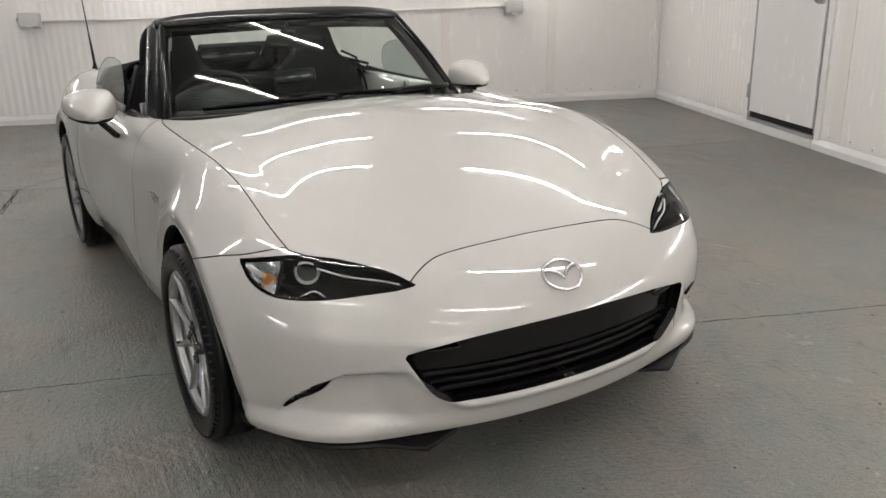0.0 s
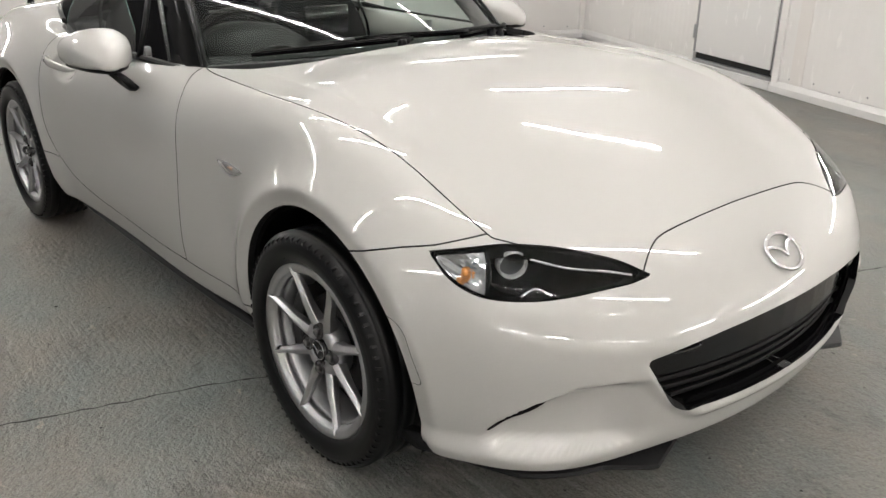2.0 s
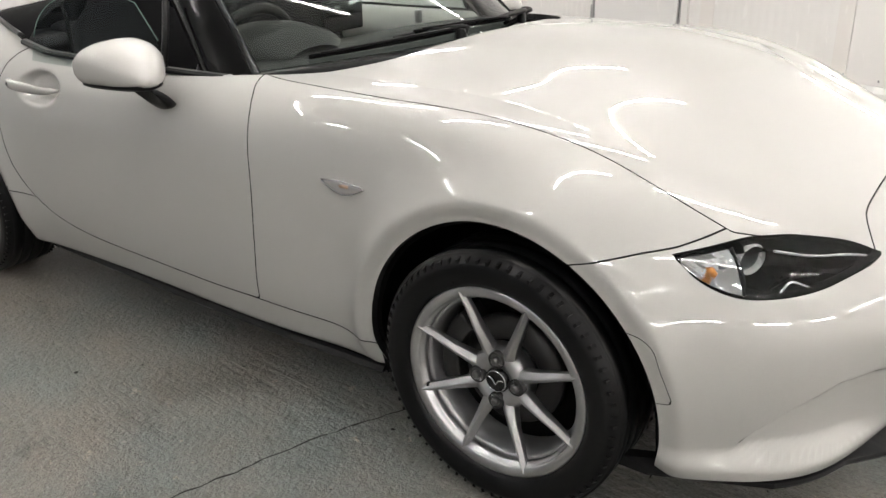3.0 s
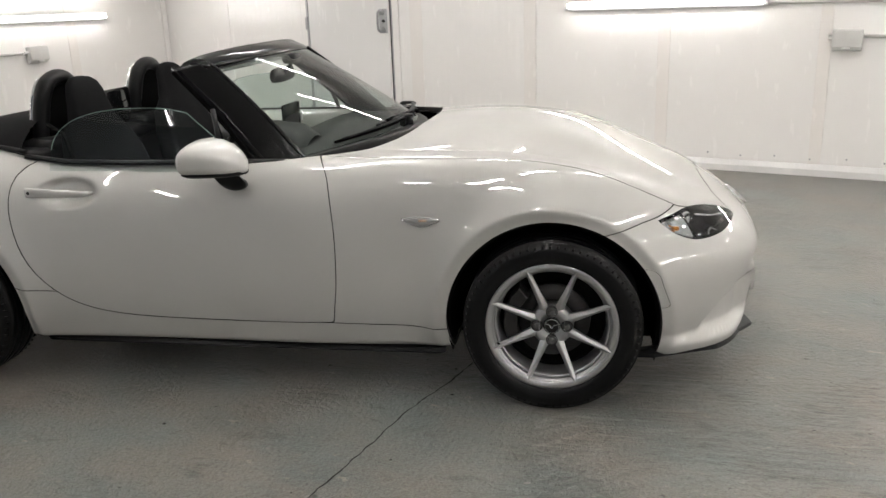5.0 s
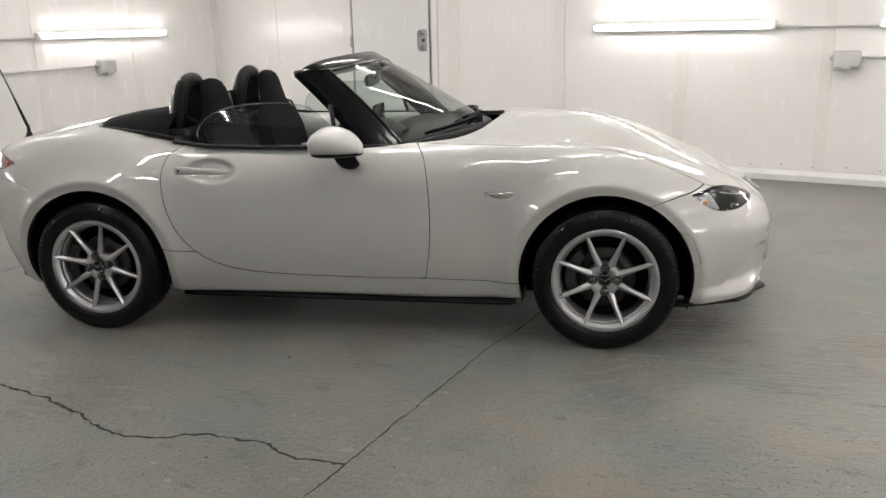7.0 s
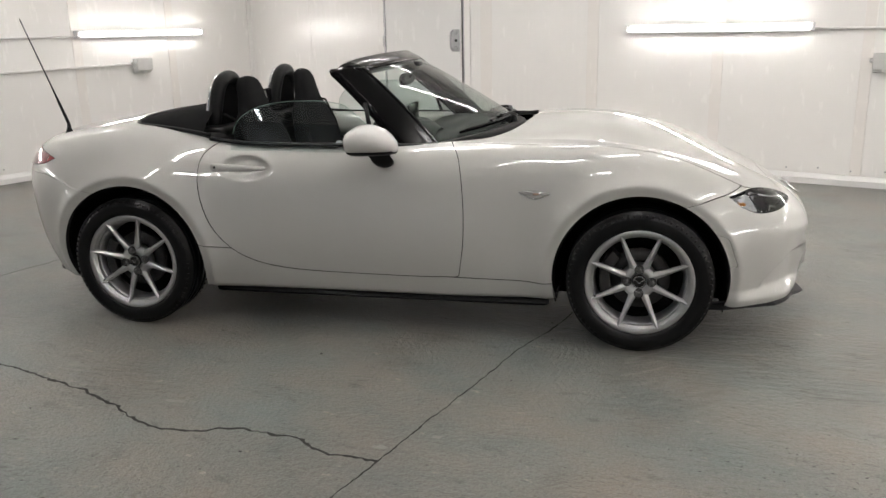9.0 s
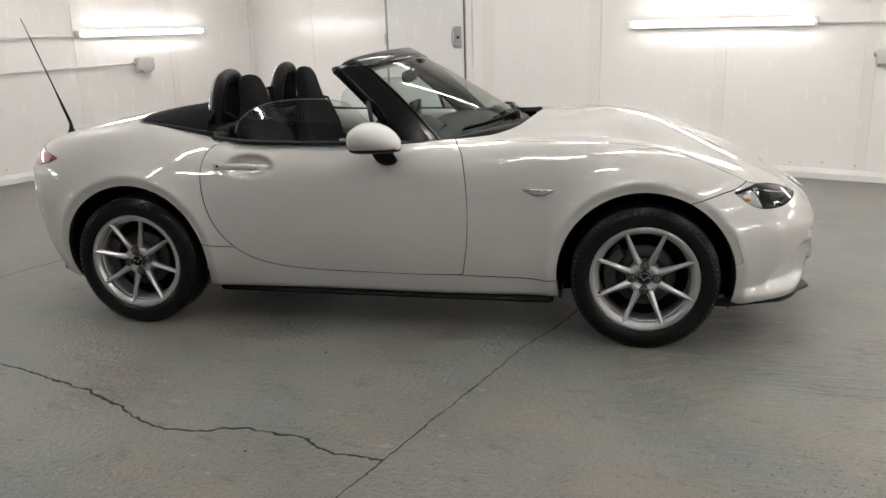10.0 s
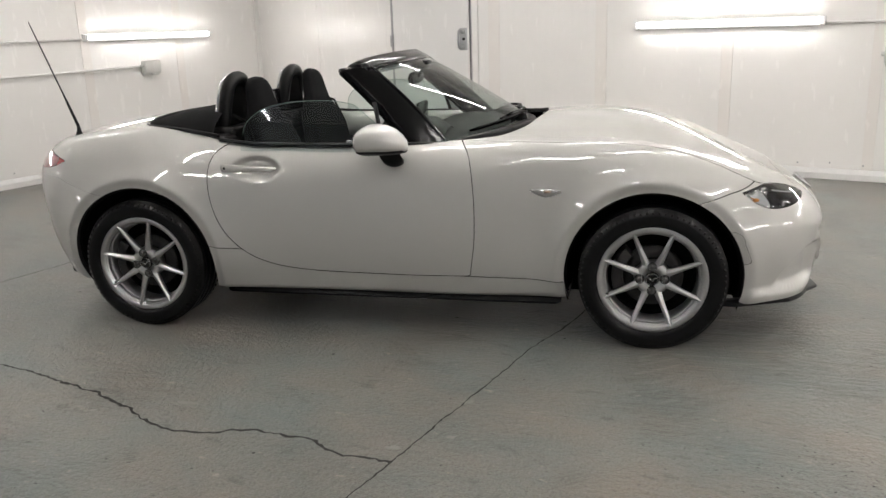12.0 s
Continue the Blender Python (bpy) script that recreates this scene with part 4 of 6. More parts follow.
        bm = loft(rings)
        bmesh.ops.bevel(bm, geom=[e for e in bm.edges if e.calc_face_angle(0) > 0.3 and e.calc_length() > 0.02], offset=0.0015, segments=1, affect="EDGES")
        part("spoke", bm, ALLOY, w, smooth=False)
    part("hub", lathe([(0.0, -0.060), (0.036, -0.060), (0.042, -0.068), (0.062, -0.066), (0.072, -0.056), (0.074, -0.02), (0.0, -0.02)], 48), ALLOY, w)
    for k in range(4):
        a = math.pi / 2 * k
        x, z = 0.050 * math.cos(a), 0.050 * math.sin(a)
        # Seat in dark iron: the shade of the nut's recess put into colour.
        seat = part("nut_seat", lathe([(0.0, -0.0665), (0.0165, -0.0665), (0.0175, -0.0715), (0.0195, -0.071), (0.0200, -0.055)], 24), IRON, w)
        seat.location = (x, 0, z)
        part("wheel_nut", lathe([(0.0, -0.080), (0.006, -0.080), (0.0095, -0.077), (0.0100, -0.0680), (0.0162, -0.0676), (0.0162, -0.066)], 12), NUT, seat, "steel wheel nut", smooth=False)
    cap = part("centre_cap", lathe([(0.0, -0.0715), (0.020, -0.0715), (0.026, -0.070), (0.029, -0.066), (0.029, -0.055)], 40), BLACK_GLOSS, w, "gloss black centre cap with a silver mark")
    part("cap_mark", lathe([(0.0235, -0.0705), (0.0255, -0.0700), (0.0255, -0.0722), (0.0235, -0.0728), (0.0235, -0.0705)], 36), CHROME, cap)
    part("cap_wings", tube(spread([(-0.019, -0.073, 0.008), (-0.008, -0.073, 0.004), (0, -0.073, -0.007), (0.008, -0.073, 0.004), (0.019, -0.073, 0.006)], 15), 0.0017, 6), CHROME, cap)
    disc = part("brake_disc", lathe([(0.07, 0.01), (0.072, -0.01), (0.078, -0.012), (0.128, -0.012), (0.129, 0.008), (0.09, 0.008)], 64), IRON, w, "grey brake disc")
    part("brake_hat", lathe([(0.0, -0.016), (0.066, -0.016), (0.071, -0.01), (0.071, 0.01)], 40), BLACK_SATIN, disc)
    cal = [(0.118 * math.cos(a), 0.118 * math.sin(a)) for a in np.linspace(2.3, 3.5, 10)] + [(0.165 * math.cos(a), 0.165 * math.sin(a)) for a in np.linspace(3.5, 2.3, 10)]
    part("brake_caliper", slab(cal, -0.045, 0.05, "y", 0.006), IRON, w, "dark brake caliper", smooth=False)
    part("valve", tube([(-0.197 * math.cos(0.35), -0.07, -0.197 * math.sin(0.35)), (-0.188 * math.cos(0.35), -0.085, -0.188 * math.sin(0.35))], 0.0035, 8), BLACK_SATIN, w)
    return w


TRACK = 0.762
for x, turn in ((0.0, 0.0), (AXLE_R, -10.0)):
    for s in (-1, 1):
        wheel(pose(x, s * TRACK, WHEEL_R, 0, 0, 0 if s < 0 else 180) @ pose(0, 0, 0, 0, turn, 0), s)


def side_y(x, z):
    ys = np.linspace(0.5, 1.0, 900)
    f = skin(np.full_like(ys, x), ys, np.full_like(ys, z))
    return float(ys[int(np.argmax(f > 0))])


def arch_liner(x, s):
    """The dark half-tunnel over a wheel."""
    bm = bmesh.new()
    rings = []
    for y, r in ((0.47, 0.01), (0.475, 0.30), (0.485, 0.36), (0.60, 0.372), (0.79, 0.366)):
        rings.append([Vector((x + r * math.cos(a), s * y, WHEEL_R + r * math.sin(a))) for a in np.linspace(-0.37 if x > -1 else -0.26, math.pi + (0.33 if x > -1 else 0.10), 40)])
    rim = []
    for a in np.linspace(-0.37 if x > -1 else -0.26, math.pi + (0.33 if x > -1 else 0.10), 40):
        px, pz = x + 0.3635 * math.cos(a), WHEEL_R + 0.3635 * math.sin(a)
        rim.append(Vector((px, s * (side_y(px, max(pz, 0.2)) - 0.004), pz)))
    rings.append(rim)
    bm = loft(rings, closed=False)
    return part("wheel_arch_liner", bm, BLACK_MATT, car, "black wheel arch liner")


for x in (0.0, AXLE_R):
    for s in (-1, 1):
        arch_liner(x, s)

# floor pan and the black sill blade
part("floor_pan", box((-2.95, -0.52, 0.140), (0.60, 0.52, 0.21), 0.02), BLACK_MATT, car, "dark underbody")
part("floor_pan", box((-1.94, -0.765, 0.150), (-0.38, 0.765, 0.22), 0.02), BLACK_MATT, car, "dark underbody")
for s in (-1, 1):
    part("side_skirt", loft([[Vector((x, s * (y + dy), 0.168 + dz)) for dy, dz in ((0, 0.018), (0.012, 0.014), (0.022, 0.004), (0.020, 0.0), (0.0, 0.0))] for x, y in ((-1.90, 0.745), (-1.84, 0.755), (-1.2, 0.768), (-0.6, 0.766), (-0.40, 0.760), (-0.375, 0.756))]), BLACK_SATIN, car, "black plastic side skirt", smooth=False)


# ---- front: grille, lip, lamps, badge ----
def nose_x(y, z, back=0.0):
    """Where the skin's front lies at y, z."""
    xs = np.linspace(0.2, 0.9, 700)
    f = skin(xs, np.full_like(xs, y), np.full_like(xs, z))
    i = int(np.argmax(f > 0))
    return float(xs[i]) - back


grille = part("grille", slab([(y, z) for y, z in [(-0.5, 0.285), (0.5, 0.285), (0.5, 0.51), (-0.5, 0.51)]], 0.55, 0.56, "x"), BLACK_MATT, car, "black front grille with slim bars", smooth=False)


def front_strip(z0, z1, y_max, back, depth, n=48):
    """A strip along the curved nose between two heights."""
    rings = []
    for y in np.linspace(-y_max, y_max, n):
        x = nose_x(y, (z0 + z1) / 2, back)
        rings.append([Vector((x, y, z1)), Vector((x + 0.001, y, z1 - 0.002)), Vector((x + 0.001, y, z0 + 0.002)), Vector((x, y, z0)), Vector((x - depth, y, z0)), Vector((x - depth, y, z1))])
    return loft(rings)


part("grille_top_panel", front_strip(0.386, 0.485, 0.452, 0.032, 0.03), BLACK_GLOSS, grille, "plain black panel across the grille", smooth=False)
for z, ym in ((0.369, 0.43), (0.344, 0.41), (0.319, 0.38)):
    part("grille_bar", front_strip(z - 0.0055, z + 0.0055, ym, 0.038, 0.045), BLACK_SATIN, grille, smooth=False)
for s in (-1, 1):
    y0, y1 = s * 0.33, s * 0.45
    part("grille_fin", tube(spread([(nose_x(0.45, 0.44, 0.022), s * 0.449, 0.446), (nose_x(0.39, 0.44, 0.016), s * 0.39, 0.444), (nose_x(0.335, 0.44, 0.018), s * 0.335, 0.447), (nose_x(0.34, 0.46, 0.02), s * 0.345, 0.463)], 20), 0.006, 8), BLACK_GLOSS, grille)
# grille surround: a dark reveal that runs inwards from the opening's edge
rim = [(y, z) for y, z in GRILLE]
part("grille_reveal", loft([[Vector((nose_x(y, z, d), y * k, (z - 0.39) * k + 0.39)) for y, z in rim] for d, k in ((0.001, 1.0), (0.02, 0.992), (0.07, 0.97))], cap=False), BLACK_GLOSS, grille)

# front lip: a thin black blade under the bumper, deeper at its two outer wings
def lip_ring(y):
    ay = abs(y)
    x = nose_x(min(ay, 0.70), 0.215) if ay < 0.70 else nose_x(0.70, 0.215) - (ay - 0.70) * 2.2
    out = -0.045 if ay < 0.32 else -0.002
    if 0.32 <= ay <= 0.54:
        out = float(np.interp(ay, [0.32, 0.327, 0.428, 0.445, 0.54], [0.688, 0.696, 0.722, 0.715, nose_x(0.54, 0.215) - 0.002])) - x
    drop = float(np.interp(ay, [0, 0.315, 0.327, 0.428, 0.45, 0.54, 0.80], [0.200, 0.198, 0.184, 0.171, 0.173, 0.184, 0.188]))
    return [Vector((x - 0.06, y, 0.210)), Vector((x + out - 0.004, y, drop + 0.010)), Vector((x + out, y, drop + 0.003)), Vector((x + out - 0.004, y, drop - 0.003)), Vector((x - 0.10, y, drop - 0.003)), Vector((x - 0.12, y, 0.210))]


LIP_AT = [0.0, 0.1, 0.2, 0.27, 0.31, 0.327, 0.34, 0.36, 0.38, 0.40, 0.428, 0.445, 0.47, 0.50] + [float(v) for v in np.linspace(0.52, 0.80, 15)]
part("front_lip", loft([lip_ring(y) for y in [-v for v in LIP_AT[::-1]] + LIP_AT[1:]]), BLACK_SATIN, car, "black lower front lip", smooth=False)


def on_corner(u, z, s, back=0.0):
    """A point of the skin by |y| - x = u and height, on the side s."""
    xs = np.linspace(0.1, 0.72, 900)
    ys = u + xs
    f = skin(xs, ys, np.full_like(xs, z))
    i = int(np.argmax(f > 0))
    q = np.array([[xs[i], ys[i], z]])
    n = skin_normal(q)[0]
    q = q[0] - n * back
    return Vector((q[0], s * q[1], q[2]))


lamp_skin = keep(WHOLE, lambda q: 0.2 - q[:, 0], lambda q: F_lamp(q) + 0.0005)
for s, flank in ((-1, right), (1, left)):
    lp, lf, ln = clip(lamp_skin, flank)
    lens = mesh_part("headlamp", lp + ln * 0.0005, lf, LENS, car, "slim headlamp with a dark bezel and a round projector", normals=ln)
    lens.visible_shadow = False
    # the bowl: the same outline, sunk back
    rows = [[on_corner(0.1 + (u - 0.1) * k, 0.613 + (z - 0.613) * k, s, d) for u, z in LAMP] for k, d in ((1.0, 0.001), (0.985, 0.014), (0.97, 0.045))]
    part("bezel", loft(rows, cap=False), LAMPBLACK, lens, "dark lamp bezel")
    part("bowl", loft([rows[-1], [on_corner(0.1 + (u - 0.1) * 0.92, 0.617 + (z - 0.617) * 0.90, s, 0.085) for u, z in LAMP], [on_corner(0.1 + (u - 0.1) * 0.02, 0.617 + (z - 0.617) * 0.02, s, 0.105) for u, z in LAMP]], cap=False), LAMPBLACK, lens)
    way = Vector((0.80, s * 0.45, -0.08)).normalized()
    at = Vector((0.430, s * 0.618, 0.617))
    ring = part("projector_ring", lathe([(0.027, 0.004), (0.0285, 0.014), (0.031, 0.015), (0.0335, 0.006), (0.034, -0.008), (0.029, -0.01), (0.027, 0.004)], 40, "Z"), LAMP_CHROME, lens, "chrome ring round the projector")
    ring.matrix_local = Matrix.Translation(at) @ way.to_track_quat("Z", "Y").to_matrix().to_4x4()
    part("projector_lens", lathe([(0.0, 0.016), (0.010, 0.0145), (0.019, 0.010), (0.027, 0.002)], 32, "Z"), LENS, ring)
    part("projector_eye", lathe([(0.0, -0.006), (0.012, -0.004), (0.028, 0.0015)], 28, "Z"), PROJECTOR, ring)
    top_u, low_u = LAMP[:22], LAMP[22:][::-1]
    top_z = lambda u: float(np.interp(u, [q[0] for q in top_u], [q[1] for q in top_u]))
    low_z = lambda u: float(np.interp(u, [q[0] for q in low_u], [q[1] for q in low_u]))
    # bright facets of the indicator bowl at the outer end
    cup = part("indicator_bowl", loft([[on_corner(u, low_z(u) + 0.006 + (top_z(u) - low_z(u) - 0.011) * k, s, 0.010 + 0.020 * math.sin(math.pi * k) * math.sin(math.pi * min(1, (u - 0.262) / 0.14))) for k in np.linspace(0, 1, 9)] for u in np.linspace(0.262, 0.405, 8)], closed=False), REFLECTOR, lens, "bright faceted indicator reflector", smooth=False)
    bulb = part("indicator_bulb", lathe([(0.0, 0.012), (0.005, 0.010), (0.007, 0.003), (0.006, -0.006)], 18, "Z"), AMBER, cup, "amber bulb")
    bulb.matrix_local = Matrix.Translation(on_corner(0.325, 0.630, s, 0.022)) @ way.to_track_quat("Z", "Y").to_matrix().to_4x4()
    part("divider", tube(spread([on_corner(0.262, top_z(0.262) - 0.004, s, 0.010), on_corner(0.250, 0.625, s, 0.014), on_corner(0.258, low_z(0.258) + 0.004, s, 0.010)], 12), 0.005, 8), LAMPBLACK, lens)
    part("lamp_crease", tube(spread([on_corner(0.13, top_z(0.13) - 0.012, s, 0.016), on_corner(0.02, top_z(0.02) - 0.018, s, 0.014), on_corner(-0.09, top_z(-0.09) - 0.014, s, 0.010), on_corner(-0.17, top_z(-0.17) - 0.008, s, 0.007)], 20), 0.0026, 8), LAMP_CHROME, lens, "bright strip along the lamp's tip")
    # Added bright strip that stands in for a reflection on the lens.
    part("lens_glint", tube(spread([on_corner(0.16, low_z(0.16) + 0.008, s, 0.010), on_corner(0.115, low_z(0.115) + 0.022, s, 0.014), on_corner(0.07, low_z(0.07) + 0.008, s, 0.010)], 12), 0.0032, 6), REFLECTOR, lens, "bright strip added low in the headlamp, like a glint on the lens")
    # the slit of the side inlet
    part("inlet_slit", loft([[Vector((nose_x(y, z, d), s * y, z)) for y, z in INLET] for d in (0.013, 0.05)]), INLET_GREY, car, "dark grey slit inlet in the bumper corner")


def badge():
    """An oval bright ring with a winged bar across: a plain mark."""
    at = Vector((nose_x(0, 0.566), 0.006, 0.566))
    n = skin_normal(np.array([[at.x, 0.0, at.z]]))[0]
    nn = Vector(n)
    sidew = Vector((0, 1, 0))
    up = nn.cross(sidew)
    if up.z < 0:
        up = -up
    lay = lambda u, v, h: at + sidew * u + up * v + nn * h
    ring = [lay(0.062 * math.cos(a), 0.047 * math.sin(a) * (1 - 0.05 * math.sin(a)), 0.005 - 0.30 * (0.062 * math.cos(a)) ** 2) for a in np.linspace(0, 2 * math.pi, 49)[:-1]]
    b = part("badge", tube(ring, 0.0055, 10, closed=True), CHROME, car, "chrome oval badge")
    for s in (-1, 1):
        wing = spread([lay(s * 0.060, 0.018, 0.005), lay(s * 0.035, 0.016, 0.006), lay(s * 0.014, 0.004, 0.007), lay(0, -0.017, 0.007)], 16)
        part("badge_wing", tube(wing, 0.005, 8, radii=[0.0028 + 0.0035 * math.sin(math.pi * (i + 1) / 17) for i in range(16)]), CHROME, b)


badge()

# side markers and door handles on both flanks
for s in (-1, 1):
    mk = part("side_marker", loft([[Vector((-0.435 + (x + 0.435) * k, s * (side_y(-0.435 + (x + 0.435) * k, z) + d), 0.658 + (z - 0.658) * k)) for x, z in MARKER] for k, d in ((1.06, -0.002), (1.06, 0.002), (0.92, 0.005), (0.5, 0.006))]), CLEARPLASTIC, car, "small clear side indicator in a bright rim")
    part("marker_rim", tube([(x, s * (side_y(x, z) + 0.0025), z) for x, z in [(-0.435 + (x + 0.435) * 1.07, 0.653 + (z - 0.653) * 1.1) for x, z in MARKER]], 0.0022, 6, closed=True), CHROME, mk, "bright rim")
    part("marker_bulb", tube([(-0.445, s * (side_y(-0.445, 0.658) + 0.004), 0.657), (-0.418, s * (side_y(-0.418, 0.658) + 0.004), 0.658)], 0.0048, 10), MARKER_AMBER, mk, "amber marker bulb")
    grip = spread([(-1.890, s * 0.796, 0.7510), (-1.880, s * 0.816, 0.7512), (-1.82, s * 0.828, 0.7515), (-1.72, s * 0.829, 0.7500), (-1.66, s * 0.818, 0.7475), (-1.635, s * 0.792, 0.7460)], 26)
    h = part("door_handle", loft([[p + Vector((0, s * 0.008 * math.cos(a), (0.0185 - 0.0085 * (i / 25) ** 1.5) * min(1.0, 0.45 + 0.3 * min(i, 25 - i)) * math.sin(a))) for a in np.linspace(0, 2 * math.pi, 15)[:-1]] for i, p in enumerate(grip)]), PAINT, car, "body-coloured pull handle")
    part("lock_cylinder", lathe([(0.0, -0.004), (0.006, -0.004), (0.0075, 0.004)], 18), IRON, h).location = (-1.862, s * 0.8275, 0.752)

# tail lamps, from the same skin
tail_skin = keep(WHOLE, lambda q: q[:, 0] + 2.5, lambda q: F_tail(q) + 0.0005)
for flank in (right, left):
    tp, tf, tn = clip(tail_skin, flank)
    mesh_part("tail_lamp", tp, tf, RED_LENS, car, "red tail lamp wrapping the rear corner", normals=tn)


# ---- windscreen, pillars and cowl ----
def screen_base(v):
    """The lower edge of the glass, v from -1 to 1 across."""
    a = abs(v)
    return Vector((-0.60 - 0.30 * a**2.1, 0.655 * v, 0.873 - 0.035 * a**2))


def screen_top(v):
    a = abs(v)
    return Vector((-1.178 - 0.082 * a**2.2, 0.548 * v, 1.190 - 0.020 * a**2.4))


def screen_at(v, w, out=0.0):
    p = screen_base(v).lerp(screen_top(v), w)
    bulge = 0.011 * math.sin(math.pi * min(max(w, 0), 1))
    n = Vector((0.50, 0.28 * v, 0.82)).normalized()
    return p + n * (bulge + out)


def sheet(fn, us, ws, thick):
    """A curved pane of some thickness."""
    bm = bmesh.new()
    g = [[[bm.verts.new(fn(u, w, d)) for w in ws] for u in us] for d in (0.0, -thick)]
    nu, nw = len(us), len(ws)
    for k in (0, 1):
        for i in range(nu - 1):
            for j in range(nw - 1):
                q = (g[k][i][j], g[k][i + 1][j], g[k][i + 1][j + 1], g[k][i][j + 1])
                bm.faces.new(q if k == 0 else q[::-1])
    border = [(i, 0) for i in range(nu)] + [(nu - 1, j) for j in range(1, nw)] + [(i, nw - 1) for i in range(nu - 2, -1, -1)] + [(0, j) for j in range(nw - 2, 0, -1)]
    for a, b in zip(border, border[1:] + border[:1]):
        bm.faces.new((g[0][b[0]][b[1]], g[0][a[0]][a[1]], g[1][a[0]][a[1]], g[1][b[0]][b[1]]))
    bmesh.ops.recalc_face_normals(bm, faces=bm.faces[:])
    return bm


def lone_sheet(fn, us, ws):
    bm = bmesh.new()
    g = [[bm.verts.new(fn(u, w, 0)) for w in ws] for u in us]
    for i in range(len(us) - 1):
        for j in range(len(ws) - 1):
            bm.faces.new((g[i][j], g[i + 1][j], g[i + 1][j + 1], g[i][j + 1]))
    bmesh.ops.recalc_face_normals(bm, faces=bm.faces[:])
    return bm


U = [float(v) for v in np.linspace(-1, 1, 41)]
W = [float(v) for v in np.linspace(0, 1, 15)]
screen = part("windscreen", lone_sheet(lambda u, w, d: screen_at(u * 0.985, 0.012 + w * 0.976), U, W), SCREEN, car, "raked green-tinted windscreen")
screen.visible_shadow = False
# the dark printed band along the glass's lower and upper edge, just inside
part("lower_band", lone_sheet(lambda u, w, d: screen_at(u * 0.985, 0.0 + 0.03 * w, -0.004), U, W[:3] + W[-1:]), BLACK_GLOSS, screen, "black printed edge band")
part("upper_band", lone_sheet(lambda u, w, d: screen_at(u * 0.985, 0.93 + 0.07 * w, -0.004), U, W[:3] + W[-1:]), BLACK_GLOSS, screen, "black printed edge band")


def pillar(s):
    """The gloss black pillar from the cowl to the header, wider at its foot."""
    rings = []
    for w in np.linspace(-0.06, 1.0, 24):
        a = screen_at(s * 0.975, w, 0.006)
        back = Vector((-0.150 + 0.015 * w, s * (0.030 + 0.022 * (1 - w)), -0.014))
        inn = Vector((-0.045, -s * 0.045, -0.030))
        p0, p3 = a + Vector((0.0, -s * 0.012, 0)), a + back
        rings.append([p0, a + Vector((-0.010, s * 0.010, 0.006)), a + back * 0.35 + Vector((0, s * 0.012, 0.004)), a + back * 0.75 + Vector((0, s * 0.009, 0.001)), p3, p3 + Vector((-0.012, -s * 0.016, -0.012)), p3 + Vector((0.02, -s * 0.04, -0.018)), a + inn])
    return loft(rings)


frame_part = part("windscreen_frame", loft([[screen_at(v, 0.955, 0.004), screen_at(v, 1.0, 0.008), screen_top(v) + Vector((-0.045, 0, 0.032 - 0.010 * abs(v) ** 6)), screen_top(v) + Vector((-0.105 + 0.02 * abs(v) ** 6, 0, 0.022 - 0.014 * abs(v) ** 6)), screen_top(v) + Vector((-0.140 + 0.025 * abs(v) ** 6, 0, -0.012 - 0.014 * abs(v) ** 6)), screen_top(v) + Vector((-0.150 + 0.035 * abs(v) ** 6, 0, -0.048)), screen_top(v) + Vector((-0.10 + 0.02 * abs(v) ** 6, 0, -0.062)), screen_top(v) + Vector((-0.02, 0, -0.035))] for v in np.linspace(-1.015, 1.015, 45)]), PILLAR_BLACK, car, "gloss black windscreen header")
for s in (-1, 1):
    part("pillar", pillar(s), PILLAR_BLACK, frame_part, "gloss black windscreen pillar")
    part("pillar_trim", tube([screen_at(s * 0.985, w, 0.010) for w in np.linspace(-0.03, 0.97, 30)], 0.006, 8), BLACK_GLOSS, frame_part)
    part("pillar_seal", tube([screen_at(s * 0.975, w, 0.006) + Vector((-0.158 + 0.015 * w, s * (0.018 + 0.022 * (1 - w)), -0.024)) for w in np.linspace(-0.05, 0.97, 24)], 0.010, 8), BLACK_MATT, frame_part, "black rubber seal")
    # the fixed quarter pane's post beside the mirror
    part("quarter_post", tube([(-1.155, s * 0.735, 0.845), (-1.175, s * 0.70, 0.93), (-1.20, s * 0.665, 1.02)], 0.010, 8), BLACK_SATIN, frame_part)
part("header_latch", box((-1.36, -0.06, 1.135), (-1.28, 0.06, 1.158), 0.008), BLACK_SATIN, frame_part, "black roof latch")

part("cowl", loft([[screen_base(v) + Vector((0.030 - 0.02 * abs(v) ** 2, 0, -0.004)), screen_base(v) + Vector((0.02 - 0.012 * abs(v) ** 2, 0, 0.002)), screen_base(v) + Vector((-0.012, 0, 0.006)), screen_base(v) + Vector((-0.02, 0, -0.04)), screen_base(v) + Vector((0.06 - 0.03 * abs(v) ** 2, 0, -0.05))] for v in np.linspace(-1.0, 1.0, 41)]), BLACK_SATIN, car, "black plastic cowl below the windscreen")


